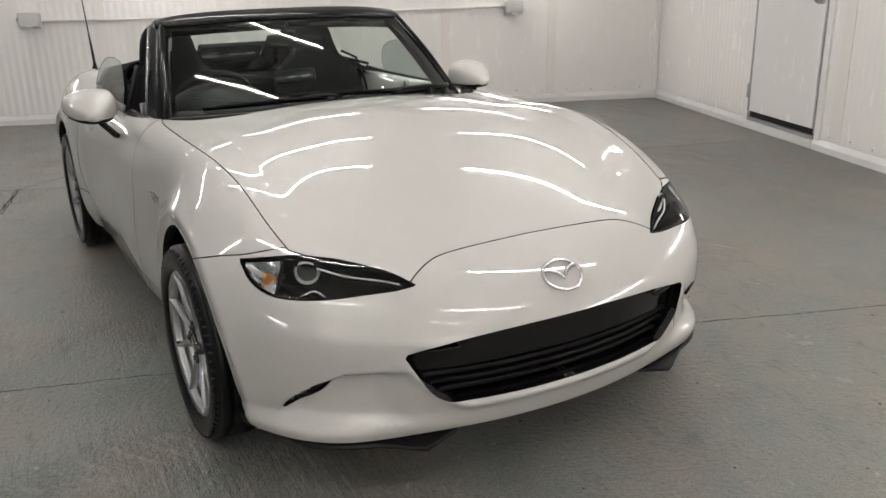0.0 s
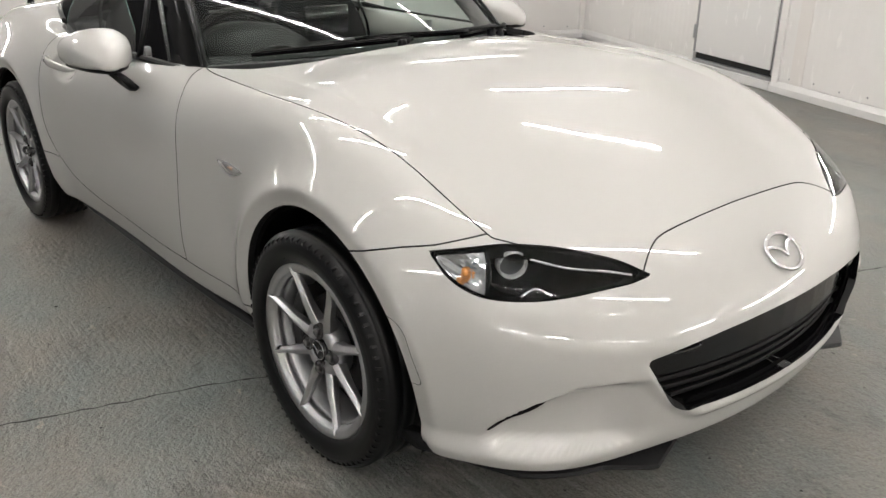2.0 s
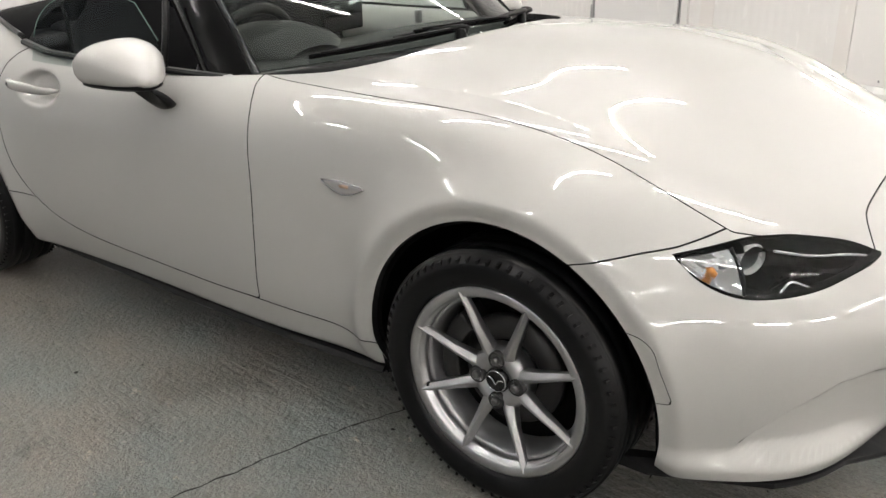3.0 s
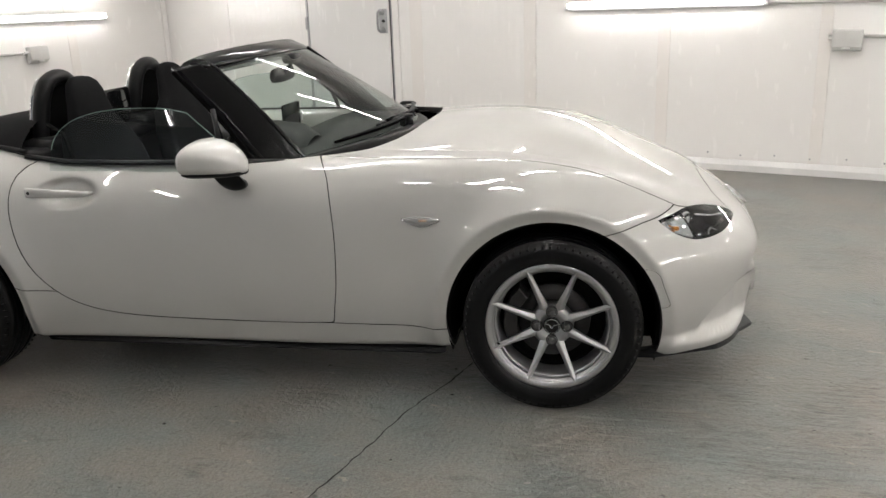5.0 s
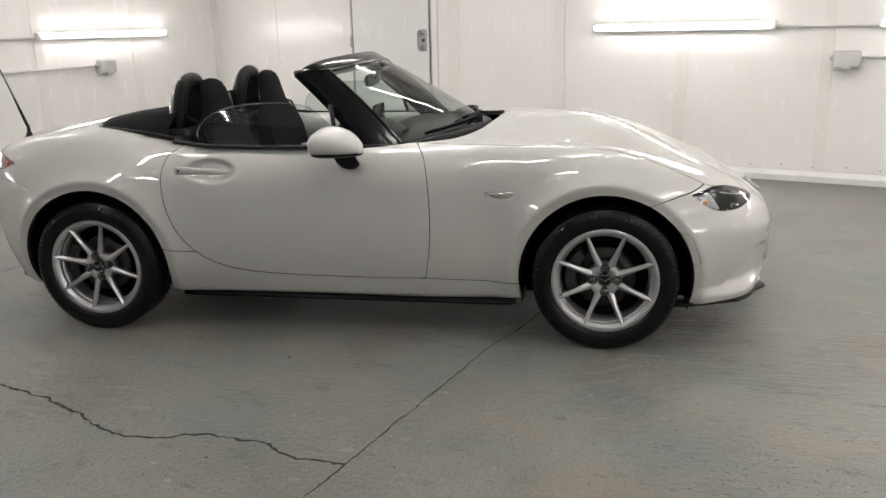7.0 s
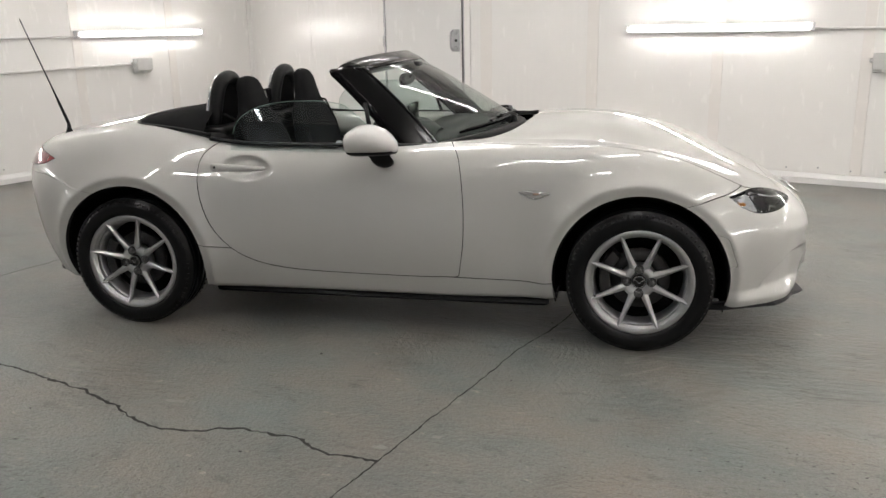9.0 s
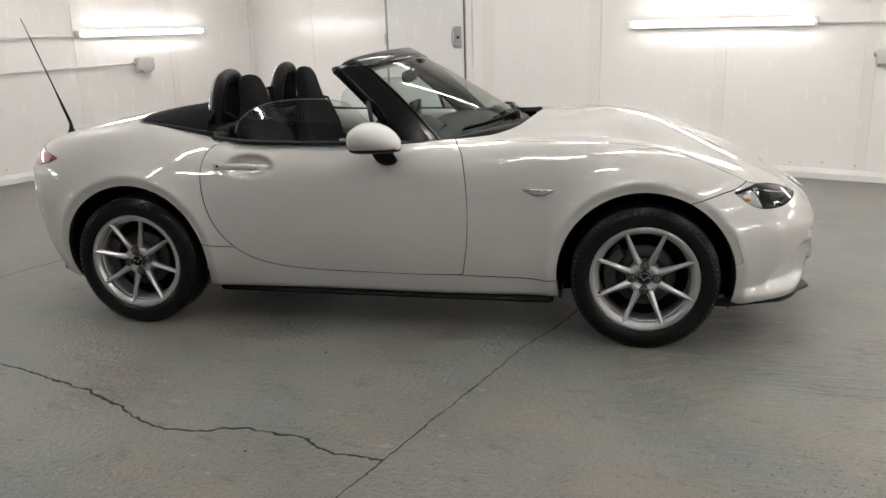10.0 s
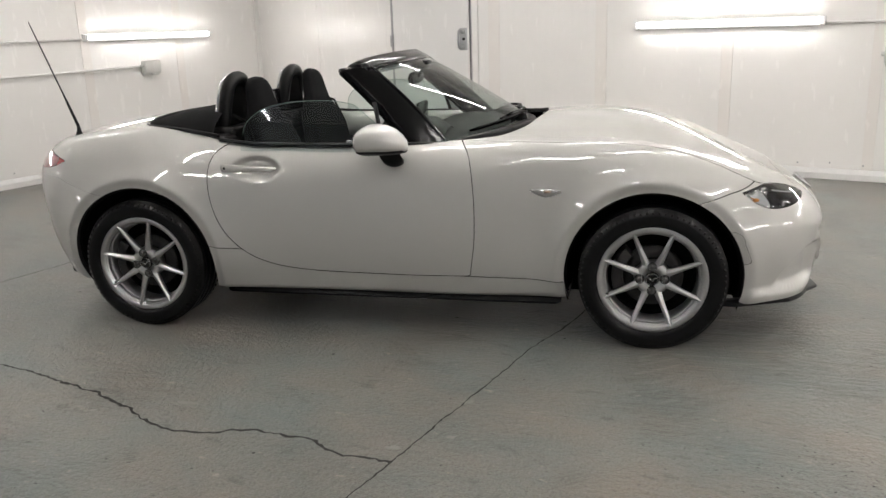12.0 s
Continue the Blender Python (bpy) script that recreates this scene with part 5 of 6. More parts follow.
def wiper(pivot, bend, v0, v1, w0, w1):
    """A wiper arm and blade resting low on the glass."""
    base = Vector(pivot)
    arm = part("wiper", tube(spread([base, base + Vector((0.0, 0.02, 0.022)), Vector(bend), screen_at((v0 + v1) / 2, (w0 + w1) / 2, 0.020)], 18), 0.007, 8, radii=[0.010 - 0.005 * i / 17 for i in range(18)]), BLACK_SATIN, car, "black wiper lying on the glass")
    part("wiper_blade", tube([screen_at(v0 + (v1 - v0) * k, w0 + (w1 - w0) * k, 0.011) for k in np.linspace(0, 1, 16)], 0.0065, 8), BLACK_MATT, arm)
    part("wiper_spine", tube([screen_at(v0 + (v1 - v0) * k, w0 + (w1 - w0) * k, 0.019 + 0.005 * math.sin(math.pi * k)) for k in np.linspace(0.05, 0.95, 14)], 0.0035, 6), BLACK_SATIN, arm)
    part("wiper_pivot", lathe([(0.0, 0.02), (0.012, 0.018), (0.016, 0.008), (0.017, -0.02)], 20, "Z"), BLACK_SATIN, arm).location = base


wiper((-0.70, 0.40, 0.880), (-0.66, 0.20, 0.908), -0.34, 0.42, 0.10, 0.055)
wiper((-0.615, -0.08, 0.890), (-0.70, -0.27, 0.905), -0.80, -0.04, 0.05, 0.065)
# the second arm on the far side stands off the cowl
wiper((-0.78, 0.52, 0.868), (-0.70, 0.46, 0.900), 0.30, 0.86, 0.035, 0.045)


# ---- door mirrors ----
def door_mirror(s):
    """A body-coloured shell on a black foot, with the mirror glass facing back."""
    rings = []
    c = Vector((-1.104, s * 0.872, 0.880))
    for k, (x, ry, rz, dy, dz) in enumerate(((0.104, 0.012, 0.010, 0.016, -0.026), (0.097, 0.034, 0.022, 0.012, -0.021), (0.074, 0.060, 0.038, 0.008, -0.013), (0.042, 0.082, 0.052, 0.003, -0.005), (0.006, 0.093, 0.060, 0.0, 0.0), (-0.030, 0.098, 0.064, 0.0, 0.002), (-0.060, 0.097, 0.063, 0.002, 0.001), (-0.072, 0.092, 0.058, 0.004, 0.0))):
        ring = []
        for a in np.linspace(0, 2 * math.pi, 37)[:-1]:
            ca, sa = math.cos(a), math.sin(a)
            pw = 0.72
            y = math.copysign(abs(ca) ** pw, ca) * ry
            z = math.copysign(abs(sa) ** pw, sa) * rz * (1.06 if sa > 0 else 0.90)
            taper = 1.0 - 0.20 * max(0, y / max(ry, 1e-6)) * (1 if z > 0 else 0.6)
            ring.append(c + Vector((x - 0.035 * max(0, y / 0.1), -s * (-y) + s * dy, z * taper + dz)))
        rings.append(ring)
    m = part("door_mirror", loft(rings), PAINT, car, "body-coloured door mirror on a black foot")
    last = rings[-1]
    mid = sum(last, Vector()) / len(last)
    part("mirror_rim", loft([last, [mid + (q - mid) * 0.95 + Vector((-0.004, 0, 0)) for q in last], [mid + (q - mid) * 0.92 + Vector((0.006, 0, 0)) for q in last]]), BLACK_SATIN, m)
    part("mirror_glass", loft([[mid + (q - mid) * 0.915 + Vector((-0.001, 0, 0)) for q in last], [mid + (q - mid) * 0.91 + Vector((0.002, 0, 0)) for q in last]]), MIRROR, m, "mirror glass")
    half = [[p for p in r if p.z <= sum(q.z for q in r) / 36 - 0.5 * (max(q.z for q in r) - min(q.z for q in r)) * 0.62] for r in rings[1:]]
    under = [spread([p + Vector((0, 0, -0.006)) for p in sorted(r, key=lambda q: q.y)], 17) for r in half]
    part("lower_trim", loft([u + [p + Vector((0, 0, 0.010)) for p in u[::-1]] for u in under]), BLACK_SATIN, m, "black lower trim")
    foot = [(Vector((-1.088, s * 0.862, 0.836)), 0.042, 0.026), (Vector((-1.086, s * 0.856, 0.814)), 0.048, 0.040), (Vector((-1.083, s * 0.836, 0.796)), 0.047, 0.046), (Vector((-1.080, s * 0.800, 0.786)), 0.040, 0.040)]
    part("foot", loft([[p + Vector((rx * math.cos(a), 0.5 * s * rz * math.cos(a) * 0, 0)) + Vector((0, s * 0.028 * math.sin(a), rz * math.sin(a) * 0.8)) for a in np.linspace(0, 2 * math.pi, 25)[:-1]] for p, rx, rz in foot]), BLACK_SATIN, m, "black mirror foot")
    return m


for s in (-1, 1):
    door_mirror(s)


# ---- door glass, half raised ----
GLASS = rounded([(-1.815, 0.80), (-1.805, 0.88), (-1.785, 0.94), (-1.735, 0.985), (-1.66, 1.014), (-1.56, 1.030), (-1.44, 1.034), (-1.36, 1.030), (-1.28, 1.016)], 30) + [(-1.165, 0.925), (-1.14, 0.80)]
for s in (-1, 1):
    def lean_y(z):
        return s * (0.752 - 0.20 * (z - 0.84) - 0.25 * (z - 0.84) ** 2)
    bm = bmesh.new()
    rows = []
    for x, z in GLASS:
        rows.append(bm.verts.new((x, lean_y(z), z)))
    f = bm.faces.new(rows)
    bmesh.ops.triangulate(bm, faces=[f])
    bmesh.ops.subdivide_edges(bm, edges=bm.edges[:], cuts=3, use_grid_fill=True)
    for v in bm.verts:
        v.co.y = lean_y(v.co.z)
    pane = part("side_window", bm, WINDOW, car, "half-raised side window glass")
    pane.visible_shadow = False
    part("glass_edge", tube([(x, lean_y(z), z) for x, z in GLASS[4:31]], 0.0014, 6), GLASS_EDGE, pane, "polished green glass edge")
    part("belt_seal", loft([[Vector((x, s * y, z)) + Vector((0, s * dy, dz)) for dy, dz in ((-0.012, -0.01), (-0.012, 0.004), (0.003, 0.004), (0.010, -0.002), (0.010, -0.01))] for x, y, z in ((-0.93, 0.712, 0.846), (-1.2, 0.735, 0.850), (-1.5, 0.742, 0.848), (-1.75, 0.738, 0.852), (-1.93, 0.712, 0.868))]), BLACK_SATIN, car, "black belt seal along the door top", smooth=False)


# ---- folded soft top with its cover, roll hoops, bulkhead ----
def tonneau_z(x, y):
    r = min(1.0, abs(y) / 0.66)
    crown = 1.0 - 0.5 * r**3.5
    rise = 1 - max(0.0, (-2.02 - x)) / 0.46
    rise = max(0.0, min(1.0, rise))
    edge = float(top_mid(np.array([x]))[0] + (top_crest(np.array([x]))[0] - top_mid(np.array([x]))[0]) * min(1, (abs(y) / 0.6)) ** 2) - 0.012
    return edge + (1.005 - edge) * (rise**0.75) * crown * (1 - r**6)


rows = []
for k in np.linspace(0, 1, 26):
    row = []
    for v in np.linspace(-1, 1, 49):
        yb = 0.655
        xr = float(np.interp(abs(v) * yb, [0, 0.31, 0.48, 0.565, 0.62, 0.655], [-2.488, -2.468, -2.418, -2.356, -2.25, -2.15]))
        x = -2.00 - 0.03 * (1 - v * v) + (xr + 2.00) * k
        y = v * yb
        row.append(Vector((x, y, tonneau_z(x, y) - 0.004 - 0.02 * (1 - min(1, (1 - abs(v)) * 14)))))
    rows.append(row)
part("folded_soft_top", loft(rows, closed=False), FABRIC, car, "folded black cloth soft top")
part("soft_top_seal", tube([Vector((x, y, float(top_mid(np.array([x]))[0] + (top_crest(np.array([x]))[0] - top_mid(np.array([x]))[0]) * min(1, abs(y) / 0.6) ** 2) - 0.004)) for x, y in [(a, -b) for a, b in rounded([(-1.93, 0.712), (-2.10, 0.668), (-2.25, 0.62), (-2.36, 0.565), (-2.42, 0.48), (-2.47, 0.31), (-2.49, 0.0)], 40)] + rounded([(-2.49, 0.0), (-2.47, 0.31), (-2.42, 0.48), (-2.36, 0.565), (-2.25, 0.62), (-2.10, 0.668), (-1.93, 0.712)], 40)[1:]], 0.009, 8), BLACK_SATIN, car, "black seal round the folded top")

part("parcel_deck", box((-2.60, -0.60, 0.70), (-2.05, 0.60, 0.868), 0.03), BLACK_MATT, car, "dark well under the folded top")
part("bulkhead", box((-2.10, -0.70, 0.22), (-1.98, 0.70, 0.84), 0.03), TRIM_GREY, car, "dark carpeted rear bulkhead")
part("rear_shelf", box((-2.14, -0.66, 0.80), (-1.93, 0.66, 0.872), 0.03), BLACK_SATIN, car, "black trim behind the seats")
hoops = []
for s in (-1, 1):
    arch = spread([(-2.035, s * 0.250, 0.80), (-2.015, s * 0.256, 0.98), (-1.998, s * 0.275, 1.080), (-1.990, s * 0.325, 1.118), (-1.990, s * 0.395, 1.118), (-1.998, s * 0.445, 1.080), (-2.015, s * 0.464, 0.98), (-2.035, s * 0.470, 0.80)], 44)
    rings = []
    for i, p in enumerate(arch):
        a, b = arch[max(0, i - 1)], arch[min(len(arch) - 1, i + 1)]
        d = (b - a).normalized()
        out = Vector((0, d.z, -d.y)).normalized()
        rings.append([p + Vector((math.cos(t) * 0.034 + 0.0, 0, 0)) + out * math.sin(t) * 0.030 for t in np.linspace(0, 2 * math.pi, 19)[:-1]])
    h = part("roll_hoop", loft(rings), BLACK_SATIN, car, "black padded roll hoop")
    part("hoop_panel", slab([(p.y, p.z) for p in arch], -2.012, -1.985, "x"), BLACK_MATT, h, "black mesh panel in the hoop", smooth=False)
    part("hoop_trim", tube([p + Vector((-0.036, 0, 0.004)) for p in arch[4:-4]], 0.012, 8), CHROME, h, "bright trim on the back of the hoop")
    part("hoop_base", box((-2.07, s * 0.36 - 0.19, 0.83), (-1.93, s * 0.36 + 0.19, 0.90), 0.03), BLACK_SATIN, h)
part("wind_deflector", box((-2.03, -0.20, 0.86), (-2.005, 0.20, 1.03), 0.012), BLACK_GLOSS, car, "dark wind deflector between the hoops")


# ---- seats ----
def seat(s):
    """A one-piece bucket seat: cushion, bolstered back that narrows into a headrest."""
    y0 = s * 0.365
    st = part("seat", box((-1.86, y0 - 0.24, 0.20), (-1.18, y0 + 0.24, 0.30), 0.04), SEATCLOTH, car, "black cloth bucket seat with an integral headrest")
    cushion = []
    for k in np.linspace(0, 1, 14):
        x = -1.80 + 0.58 * k
        h = 0.44 + 0.05 * k - 0.08 * max(0, k - 0.85) / 0.15
        cushion.append([Vector((x, y0 + u * 0.25, 0.30 if abs(u) == 1 and False else h + 0.055 * abs(u) ** 4 - 0.03 * (abs(u) > 0.98))) for u in np.linspace(-1, 1, 17)] + [Vector((x, y0 + 0.25, 0.30)), Vector((x, y0 - 0.25, 0.30))])
    part("cushion", loft(cushion), SEATCLOTH, st)
    back = []
    for z, wid, x, thick, bol in ((0.40, 0.235, -1.76, 0.12, 0.04), (0.55, 0.25, -1.785, 0.12, 0.05), (0.70, 0.25, -1.815, 0.12, 0.05), (0.82, 0.235, -1.84, 0.11, 0.035), (0.90, 0.20, -1.857, 0.105, 0.020), (0.96, 0.135, -1.862, 0.088, 0.010), (1.02, 0.112, -1.870, 0.084, 0.006), (1.07, 0.102, -1.878, 0.076, 0.004), (1.10, 0.086, -1.884, 0.064, 0.002), (1.118, 0.056, -1.889, 0.044, 0.0), (1.124, 0.02, -1.892, 0.016, 0.0)):
        ring = []
        for a in np.linspace(0, 2 * math.pi, 33)[:-1]:
            ca, sa = math.cos(a), math.sin(a)
            u = math.copysign(abs(ca) ** 0.6, ca)
            w = math.copysign(abs(sa) ** 0.8, sa)
            front = w > 0
            ring.append(Vector((x + w * thick * 0.5 + (bol * abs(u) ** 4 if front else 0), y0 + u * wid, z)))
        back.append(ring)
    part("backrest", loft(back), SEATCLOTH, st)
    part("belt_strap", tube([(-1.93, y0 + s * 0.19, 0.96), (-1.84, y0 + s * 0.235, 0.93), (-1.79, y0 + s * 0.262, 0.80), (-1.72, y0 + s * 0.268, 0.50)], 0.007, 8), BLACK_MATT, st, "black seat belt")
    part("belt_buckle", box((-1.35, y0 - 0.012 + s * 0.27, 0.80), (-1.325, y0 + 0.012 + s * 0.27, 0.85), 0.004), STEEL, st, "steel belt tongue")
    return st


for s in (-1, 1):
    seat(s)


# ---- dashboard, wheel, doors inside ----
dash = part("dashboard", loft([[Vector((x0, y, z)) for x0, z in ((-0.70 - 0.20 * (y / 0.66) ** 2, 0.845), (-0.95 - 0.06 * (y / 0.66) ** 2, 0.865 - 0.02 * (y / 0.66) ** 2), (-1.08, 0.852 - 0.02 * (y / 0.66) ** 2), (-1.135, 0.82), (-1.14, 0.74), (-1.10, 0.62), (-1.02, 0.52), (-0.75, 0.50))] for y in np.linspace(-0.665, 0.665, 31)]), DASH, car, "black soft-touch dashboard")
part("instrument_hood", loft([[Vector((x, -0.365 + 0.20 * k * math.cos(a), 0.838 + h * k * math.sin(a))) for a in np.linspace(0, math.pi, 19)] for x, k, h in ((-0.93, 0.55, 0.07), (-1.00, 0.92, 0.092), (-1.10, 1.0, 0.098), (-1.19, 0.98, 0.094), (-1.20, 0.90, 0.084), (-1.12, 0.82, 0.072))], closed=False), DASH, dash, "hood over the instruments")
part("display", box((-1.155, -0.115, 0.862), (-1.135, 0.075, 0.965), 0.008), BLACK_GLOSS, dash, "upright dark display on the dashboard")
for y in (-0.55, -0.16, 0.10, 0.55):
    part("air_vent", lathe([(0.032, 0.0), (0.040, -0.008), (0.044, -0.004), (0.044, 0.02)], 28, "X"), CHROME if abs(y) > 0.3 else BLACK_SATIN, dash).location = (-1.135, y, 0.76)
part("glovebox_lid", box((-1.15, 0.20, 0.60), (-1.12, 0.62, 0.715), 0.02), TRIM_GREY, dash)

hub = Vector((-1.245, -0.36, 0.800))
lay = Matrix.Translation(hub) @ Vector((-1.0, 0, 0.42)).to_track_quat("Z", "Y").to_matrix().to_4x4()
wheel_rim = part("steering_wheel", tube([(0.183 * math.cos(a), 0.183 * math.sin(a), 0) for a in np.linspace(0, 2 * math.pi, 61)[:-1]], 0.0155, 14, closed=True), LEATHER, car, "black leather three-spoke steering wheel")
wheel_rim.matrix_local = lay
part("wheel_boss", lathe([(0.0, 0.022), (0.045, 0.020), (0.068, 0.008), (0.072, -0.03), (0.03, -0.05)], 36, "Z"), BLACK_SATIN, wheel_rim)
for a in (0.1, math.pi - 0.1, -math.pi / 2):
    part("wheel_spoke", tube([(0.05 * math.cos(a), 0.05 * math.sin(a), -0.002), (0.115 * math.cos(a), 0.115 * math.sin(a), -0.008), (0.178 * math.cos(a), 0.178 * math.sin(a), 0)], 0.013, 10), ALLOY_SHADE, wheel_rim)
part("column", tube([hub + Vector((0.03, 0, -0.01)), hub + Vector((0.22, 0, -0.07))], 0.045, 16), BLACK_SATIN, car)

part("tunnel", loft([[Vector((x, y, z)) for y, z in ((-0.13, 0.20), (-0.125, 0.42 + h), (-0.09, 0.46 + h), (0.09, 0.46 + h), (0.125, 0.42 + h), (0.13, 0.20))] for x, h in ((-2.0, 0.18), (-1.75, 0.12), (-1.5, 0.06), (-1.2, 0.06), (-1.05, 0.10))]), BLACK_SATIN, car, "black centre console", smooth=False)
part("gear_lever", tube([(-1.26, 0.0, 0.50), (-1.27, 0.0, 0.58), (-1.275, 0.0, 0.61)], 0.016, 12, radii=[0.012, 0.010, 0.024]), LEATHER, car)
part("cabin_floor", box((-2.0, -0.72, 0.20), (-0.62, 0.72, 0.235), 0.01), BLACK_MATT, car, "black carpeted cabin floor")
part("firewall", box((-0.80, -0.70, 0.22), (-0.72, 0.70, 0.84), 0.01), BLACK_MATT, car, "dark firewall")
for s in (-1, 1):
    card = part("door_card", loft([[Vector((x, s * y, z)) for y, z in ((0.735, 0.22), (0.690, 0.25), (0.675, 0.55), (0.668, 0.70), (0.690, 0.705), (0.735, 0.705))] for x in (-1.93, -1.6, -1.2, -0.95)]), BLACK_SATIN, car, "black inner door trim", smooth=False)
    part("door_upper", loft([[Vector((x, s * (y - dy), z)) for y, z in ((0.668, 0.705), (0.664, 0.76), (0.676, 0.815), (0.705, 0.847), (0.728, 0.846), (0.735, 0.705))] for x, dy in ((-1.93, 0.006), (-1.75, -0.004), (-1.5, 0.0), (-1.2, 0.0), (-1.0, 0.008), (-0.93, 0.02))]), PAINT, card, "body-coloured upper door trim inside")
    part("armrest", box((-1.75, min(s * 0.60, s * 0.69), 0.585), (-1.25, max(s * 0.60, s * 0.69), 0.645), 0.02), LEATHER, card)
    part("inner_handle", box((-1.17, min(s * 0.655, s * 0.672), 0.665), (-1.06, max(s * 0.655, s * 0.672), 0.69), 0.006), CHROME, card)

stem = part("rear_view_mirror", loft([[Vector((-1.175 + 0.012 * k, y, 1.085 + h * math.sin(a))) + Vector((0.012 * math.cos(a), 0, 0)) for a in np.linspace(0, 2 * math.pi, 17)[:-1]] for k, y, h in ((0, -0.125, 0.012), (0, -0.118, 0.028), (0, 0.0, 0.034), (0, 0.118, 0.028), (0, 0.125, 0.012))]), BLACK_SATIN, car, "black interior mirror under the header")
part("mirror_stem", tube([(-1.165, 0, 1.09), (-1.135, 0, 1.125), (-1.12, 0, 1.165)], 0.009, 10), BLACK_SATIN, stem)
part("sensor_pod", box((-1.16, -0.045, 1.13), (-1.10, 0.045, 1.17), 0.012), BLACK_SATIN, stem)

# ---- aerial ----
foot = Vector((-2.73, -0.60, 0.868))
aerial = part("aerial", lathe([(0.0, 0.062), (0.006, 0.060), (0.010, 0.030), (0.020, 0.004), (0.023, -0.004)], 24, "Z"), BLACK_SATIN, car, "black whip aerial on the rear wing")
aerial.location = foot
part("aerial_rod", tube([(0, 0, 0.05), (-0.034, 0, 0.14), (-0.064, 0, 0.22), (-0.190, 0.0, 0.545)], 0.004, 8, radii=[0.0075, 0.0065, 0.0035, 0.0022]), BLACK_SATIN, aerial)


# ---- cracks, joints and chips in the floor ----
def ribbon(points, width, seed, z=0.0012):
    """A thin jagged dirt line on the floor."""
    rnd = random.Random(seed)
    pts = spread([(x, y, 0) for x, y in points], max(12, int(sum((Vector(b) - Vector(a)).length for a, b in zip(points, points[1:])) / 0.018)))
    bm = bmesh.new()
    last = None
    off = 0.0
    for i, p in enumerate(pts):
        d = (pts[min(i + 1, len(pts) - 1)] - pts[max(i - 1, 0)]).normalized()
        n = Vector((-d.y, d.x, 0))
        off = 0.75 * off + rnd.uniform(-1, 1) * width * 0.9
        w = width * rnd.uniform(0.25, 1.0)
        c = p + n * off
        pair = (bm.verts.new((c + n * w).to_tuple()[:2] + (z,)), bm.verts.new((c - n * w).to_tuple()[:2] + (z,)))
        if last:
            bm.faces.new((last[0], last[1], pair[1], pair[0]))
        last = pair
    bmesh.ops.recalc_face_normals(bm, faces=bm.faces[:])
    for f in bm.faces:
        if f.normal.z < 0:
            f.normal_flip()
    return bm


def floor_mark(name, bm, material, label):
    ob = part(name, bm, material, None, "", smooth=False)
    return tagged(ob, label, "crack", kind="structure")


floor_mark("floor_crack", ribbon([(-3.9, -1.02), (-3.45, -1.16), (-3.1, -1.27), (-2.70, -1.386), (-2.41, -1.48), (-1.99, -1.645), (-1.744, -1.784), (-1.552, -1.832), (-1.372, -1.787), (-1.175, -1.811), (-1.005, -1.893), (-0.824, -1.927)], 0.009, 3), CRACK, "jagged dark crack running across the concrete floor")
floor_mark("floor_joint", ribbon([(-1.75, -4.6), (-1.05, -2.65), (-0.892, -2.143), (-0.824, -1.927), (-0.737, -1.66), (-0.634, -1.342), (-0.488, -0.905), (-0.36, -0.59), (-0.05, 0.3), (0.24, 1.11), (0.385, 1.463), (0.53, 1.88), (0.9, 2.9)], 0.0045, 5), CRACK, "straight dark joint in the concrete floor")
floor_mark("floor_joint", ribbon([(-4.4, -2.5), (-3.59, -0.312), (-3.439, 0.114), (-2.64, 2.5), (-2.49, 3.231), (-2.25, 4.136)], 0.0055, 7), CRACK, "straight dark joint in the concrete floor")
floor_mark("floor_crack", ribbon([(-3.24, -1.19), (-3.5, -1.12), (-3.888, -1.016), (-4.2, -0.5), (-4.4, 0.2)], 0.007, 9), CRACK, "fine crack in the concrete floor")
rnd = random.Random(11)
chips = bmesh.new()
# clusters where the paint has flaked: x, y, flakes, spread
CHIP_SPOTS = ((-2.27, -1.375, 7, 0.035), (-1.695, -1.61, 4, 0.022), (-0.851, -1.831, 2, 0.01), (-0.656, -1.454, 2, 0.01), (0.88, 1.12, 4, 0.03), (0.08, 2.10, 4, 0.04), (0.59, 1.26, 3, 0.03))
for _ in range(300):
    x, y, r = rnd.uniform(-3.6, 3.0), rnd.uniform(-3.4, 2.6), rnd.uniform(0.002, 0.008) * rnd.choice((1, 1, 1.8))
    n = rnd.randint(5, 8)
    vs = [chips.verts.new((x + r * rnd.uniform(0.5, 1.2) * math.cos(2 * math.pi * k / n) * 1.6, y + r * rnd.uniform(0.5, 1.2) * math.sin(2 * math.pi * k / n), 0.0008)) for k in range(n)]
    f = chips.faces.new(vs)
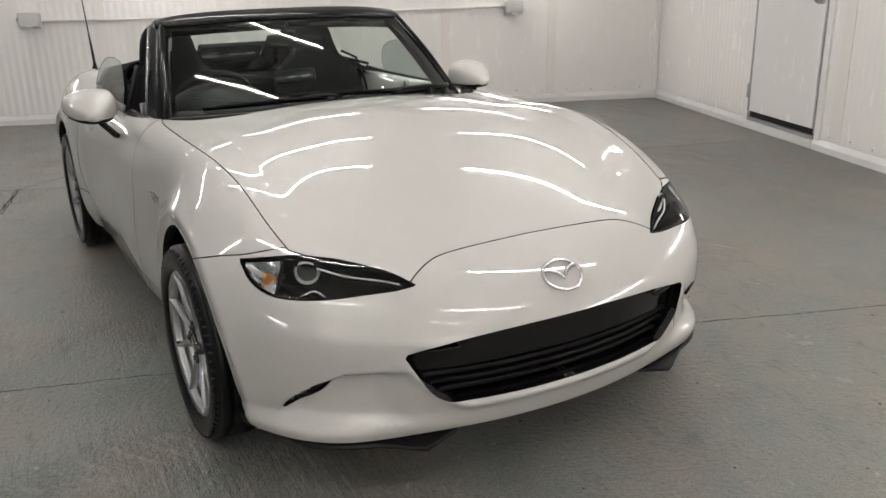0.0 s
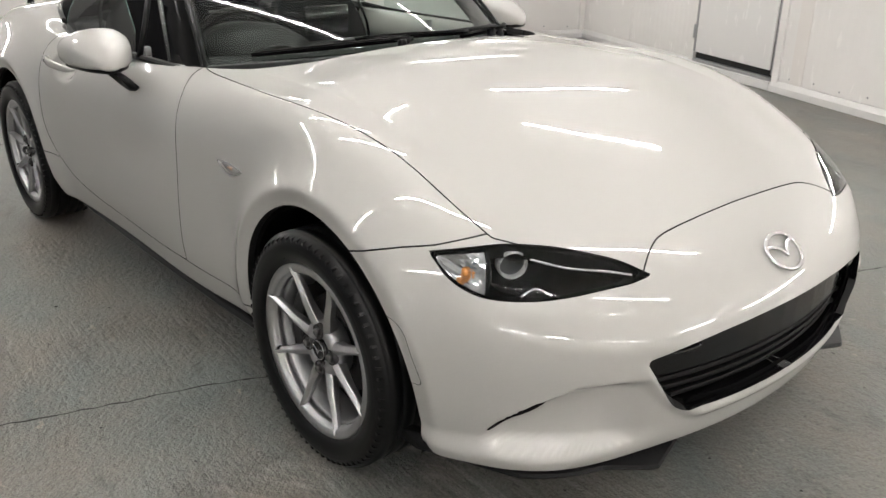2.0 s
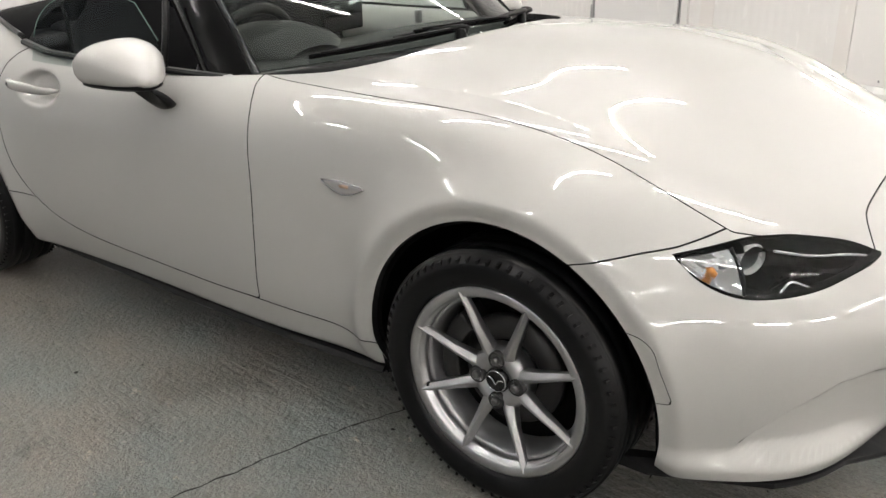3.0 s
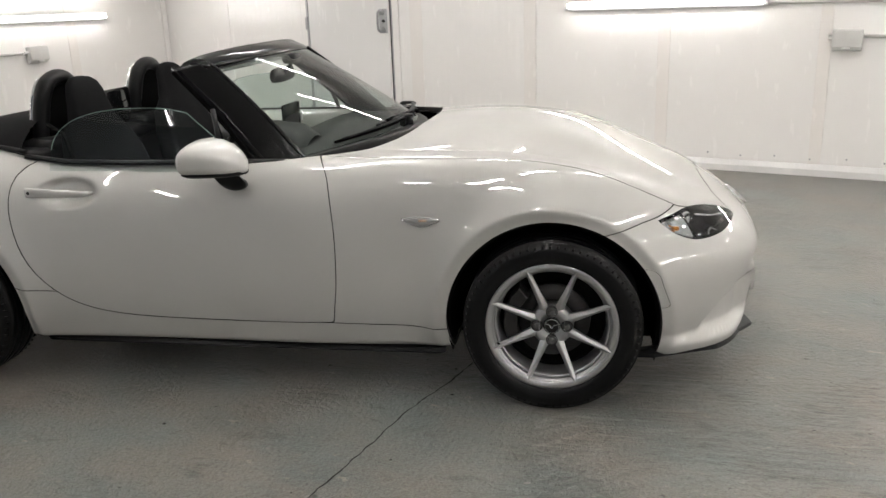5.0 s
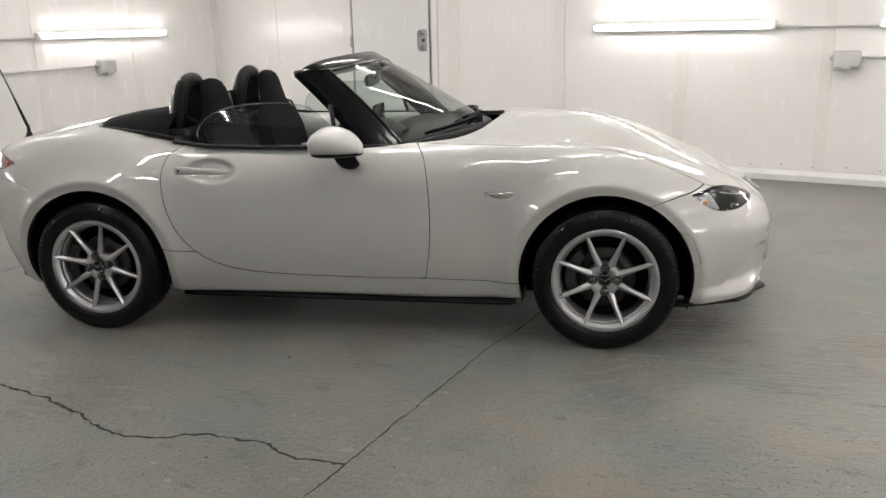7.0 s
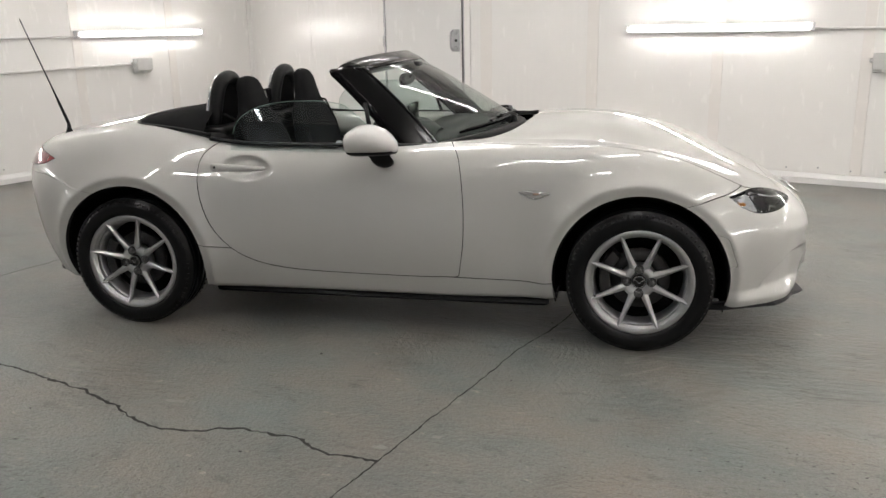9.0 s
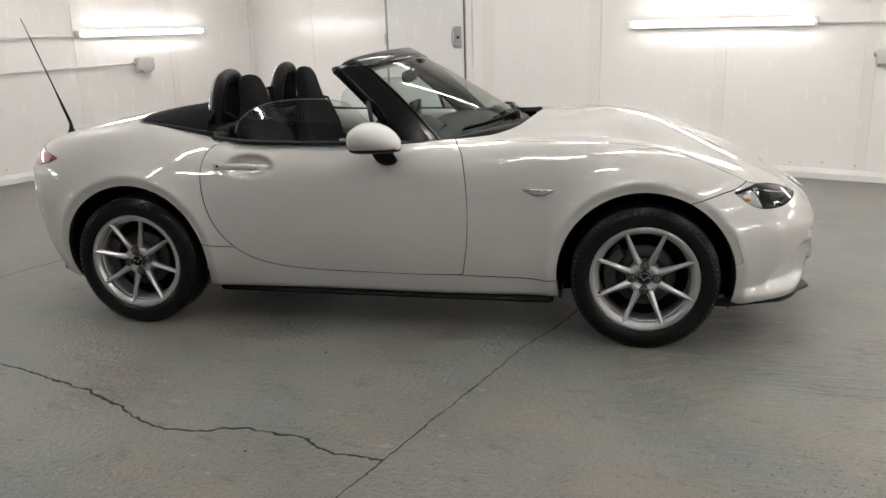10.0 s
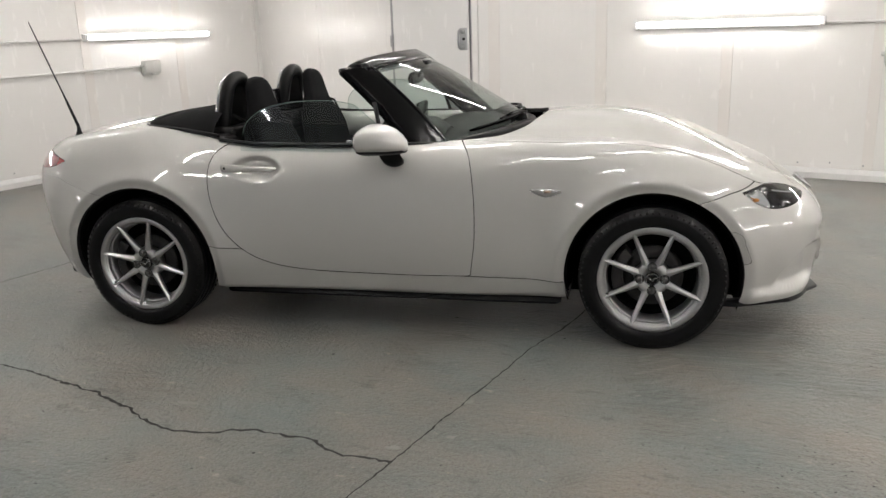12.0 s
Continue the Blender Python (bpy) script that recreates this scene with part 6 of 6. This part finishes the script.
for cx, cy, many, wide in CHIP_SPOTS:
    for _ in range(many):
        x, y, r = cx + rnd.gauss(0, wide), cy + rnd.gauss(0, wide * 0.6), rnd.uniform(0.006, 0.022)
        n = rnd.randint(6, 9)
        chips.faces.new([chips.verts.new((x + r * rnd.uniform(0.4, 1.3) * math.cos(2 * math.pi * k / n) * 1.5, y + r * rnd.uniform(0.4, 1.2) * math.sin(2 * math.pi * k / n), 0.0009)) for k in range(n)])
tagged(floor_mark("floor_chips", chips, CHIP, "small pale chips and crumbs on the floor paint"), category="chips", kind="stuff")

crumbs = bmesh.new()


def gouge(bm, x, y, r, long, turn, z):
    """A small ragged flake, drawn out along one direction."""
    n = rnd.randint(5, 7)
    ct, st = math.cos(turn), math.sin(turn)
    base = []
    for k in range(n):
        a = 2 * math.pi * k / n
        u, v = r * long * rnd.uniform(0.6, 1.2) * math.cos(a), r * rnd.uniform(0.5, 1.1) * math.sin(a)
        base.append(bm.verts.new((x + u * ct - v * st, y + u * st + v * ct, z)))
    peak = bm.verts.new((x, y, z + r * 0.35))
    for k in range(n):
        bm.faces.new((base[k], base[(k + 1) % n], peak))


for _ in range(520):
    gouge(crumbs, rnd.uniform(-3.8, 3.2), rnd.uniform(-3.6, 3.0), rnd.uniform(0.0016, 0.005) * rnd.choice((1, 1, 1, 1.7)), 1.2, rnd.uniform(0, 6.28), 0.0006)
# worn patches, where the relief has torn into short dark gouges: x, y, reach, how many, how long
for cx, cy, reach, many, long in ((0.9, -2.5, 0.45, 150, 2.6), (1.7, -1.9, 0.55, 170, 2.8), (1.6, -0.6, 0.5, 120, 2.4), (0.5, -1.75, 0.28, 60, 1.8), (-2.6, -2.2, 0.6, 120, 2.6), (-3.2, -1.6, 0.4, 60, 2.2), (1.3, 1.3, 0.6, 90, 2.2), (0.2, -3.0, 0.35, 60, 2.0)):
    for _ in range(many):
        gouge(crumbs, cx + rnd.gauss(0, reach), cy + rnd.gauss(0, reach * 0.55), rnd.uniform(0.0015, 0.0042), rnd.uniform(1.2, long), rnd.gauss(-0.05, 0.25), 0.0006)
bmesh.ops.recalc_face_normals(crumbs, faces=crumbs.faces[:])
tagged(floor_mark("floor_crumbs", crumbs, CRACK, "dark crumbs of dirt scattered over the floor"), category="crumbs", kind="stuff")
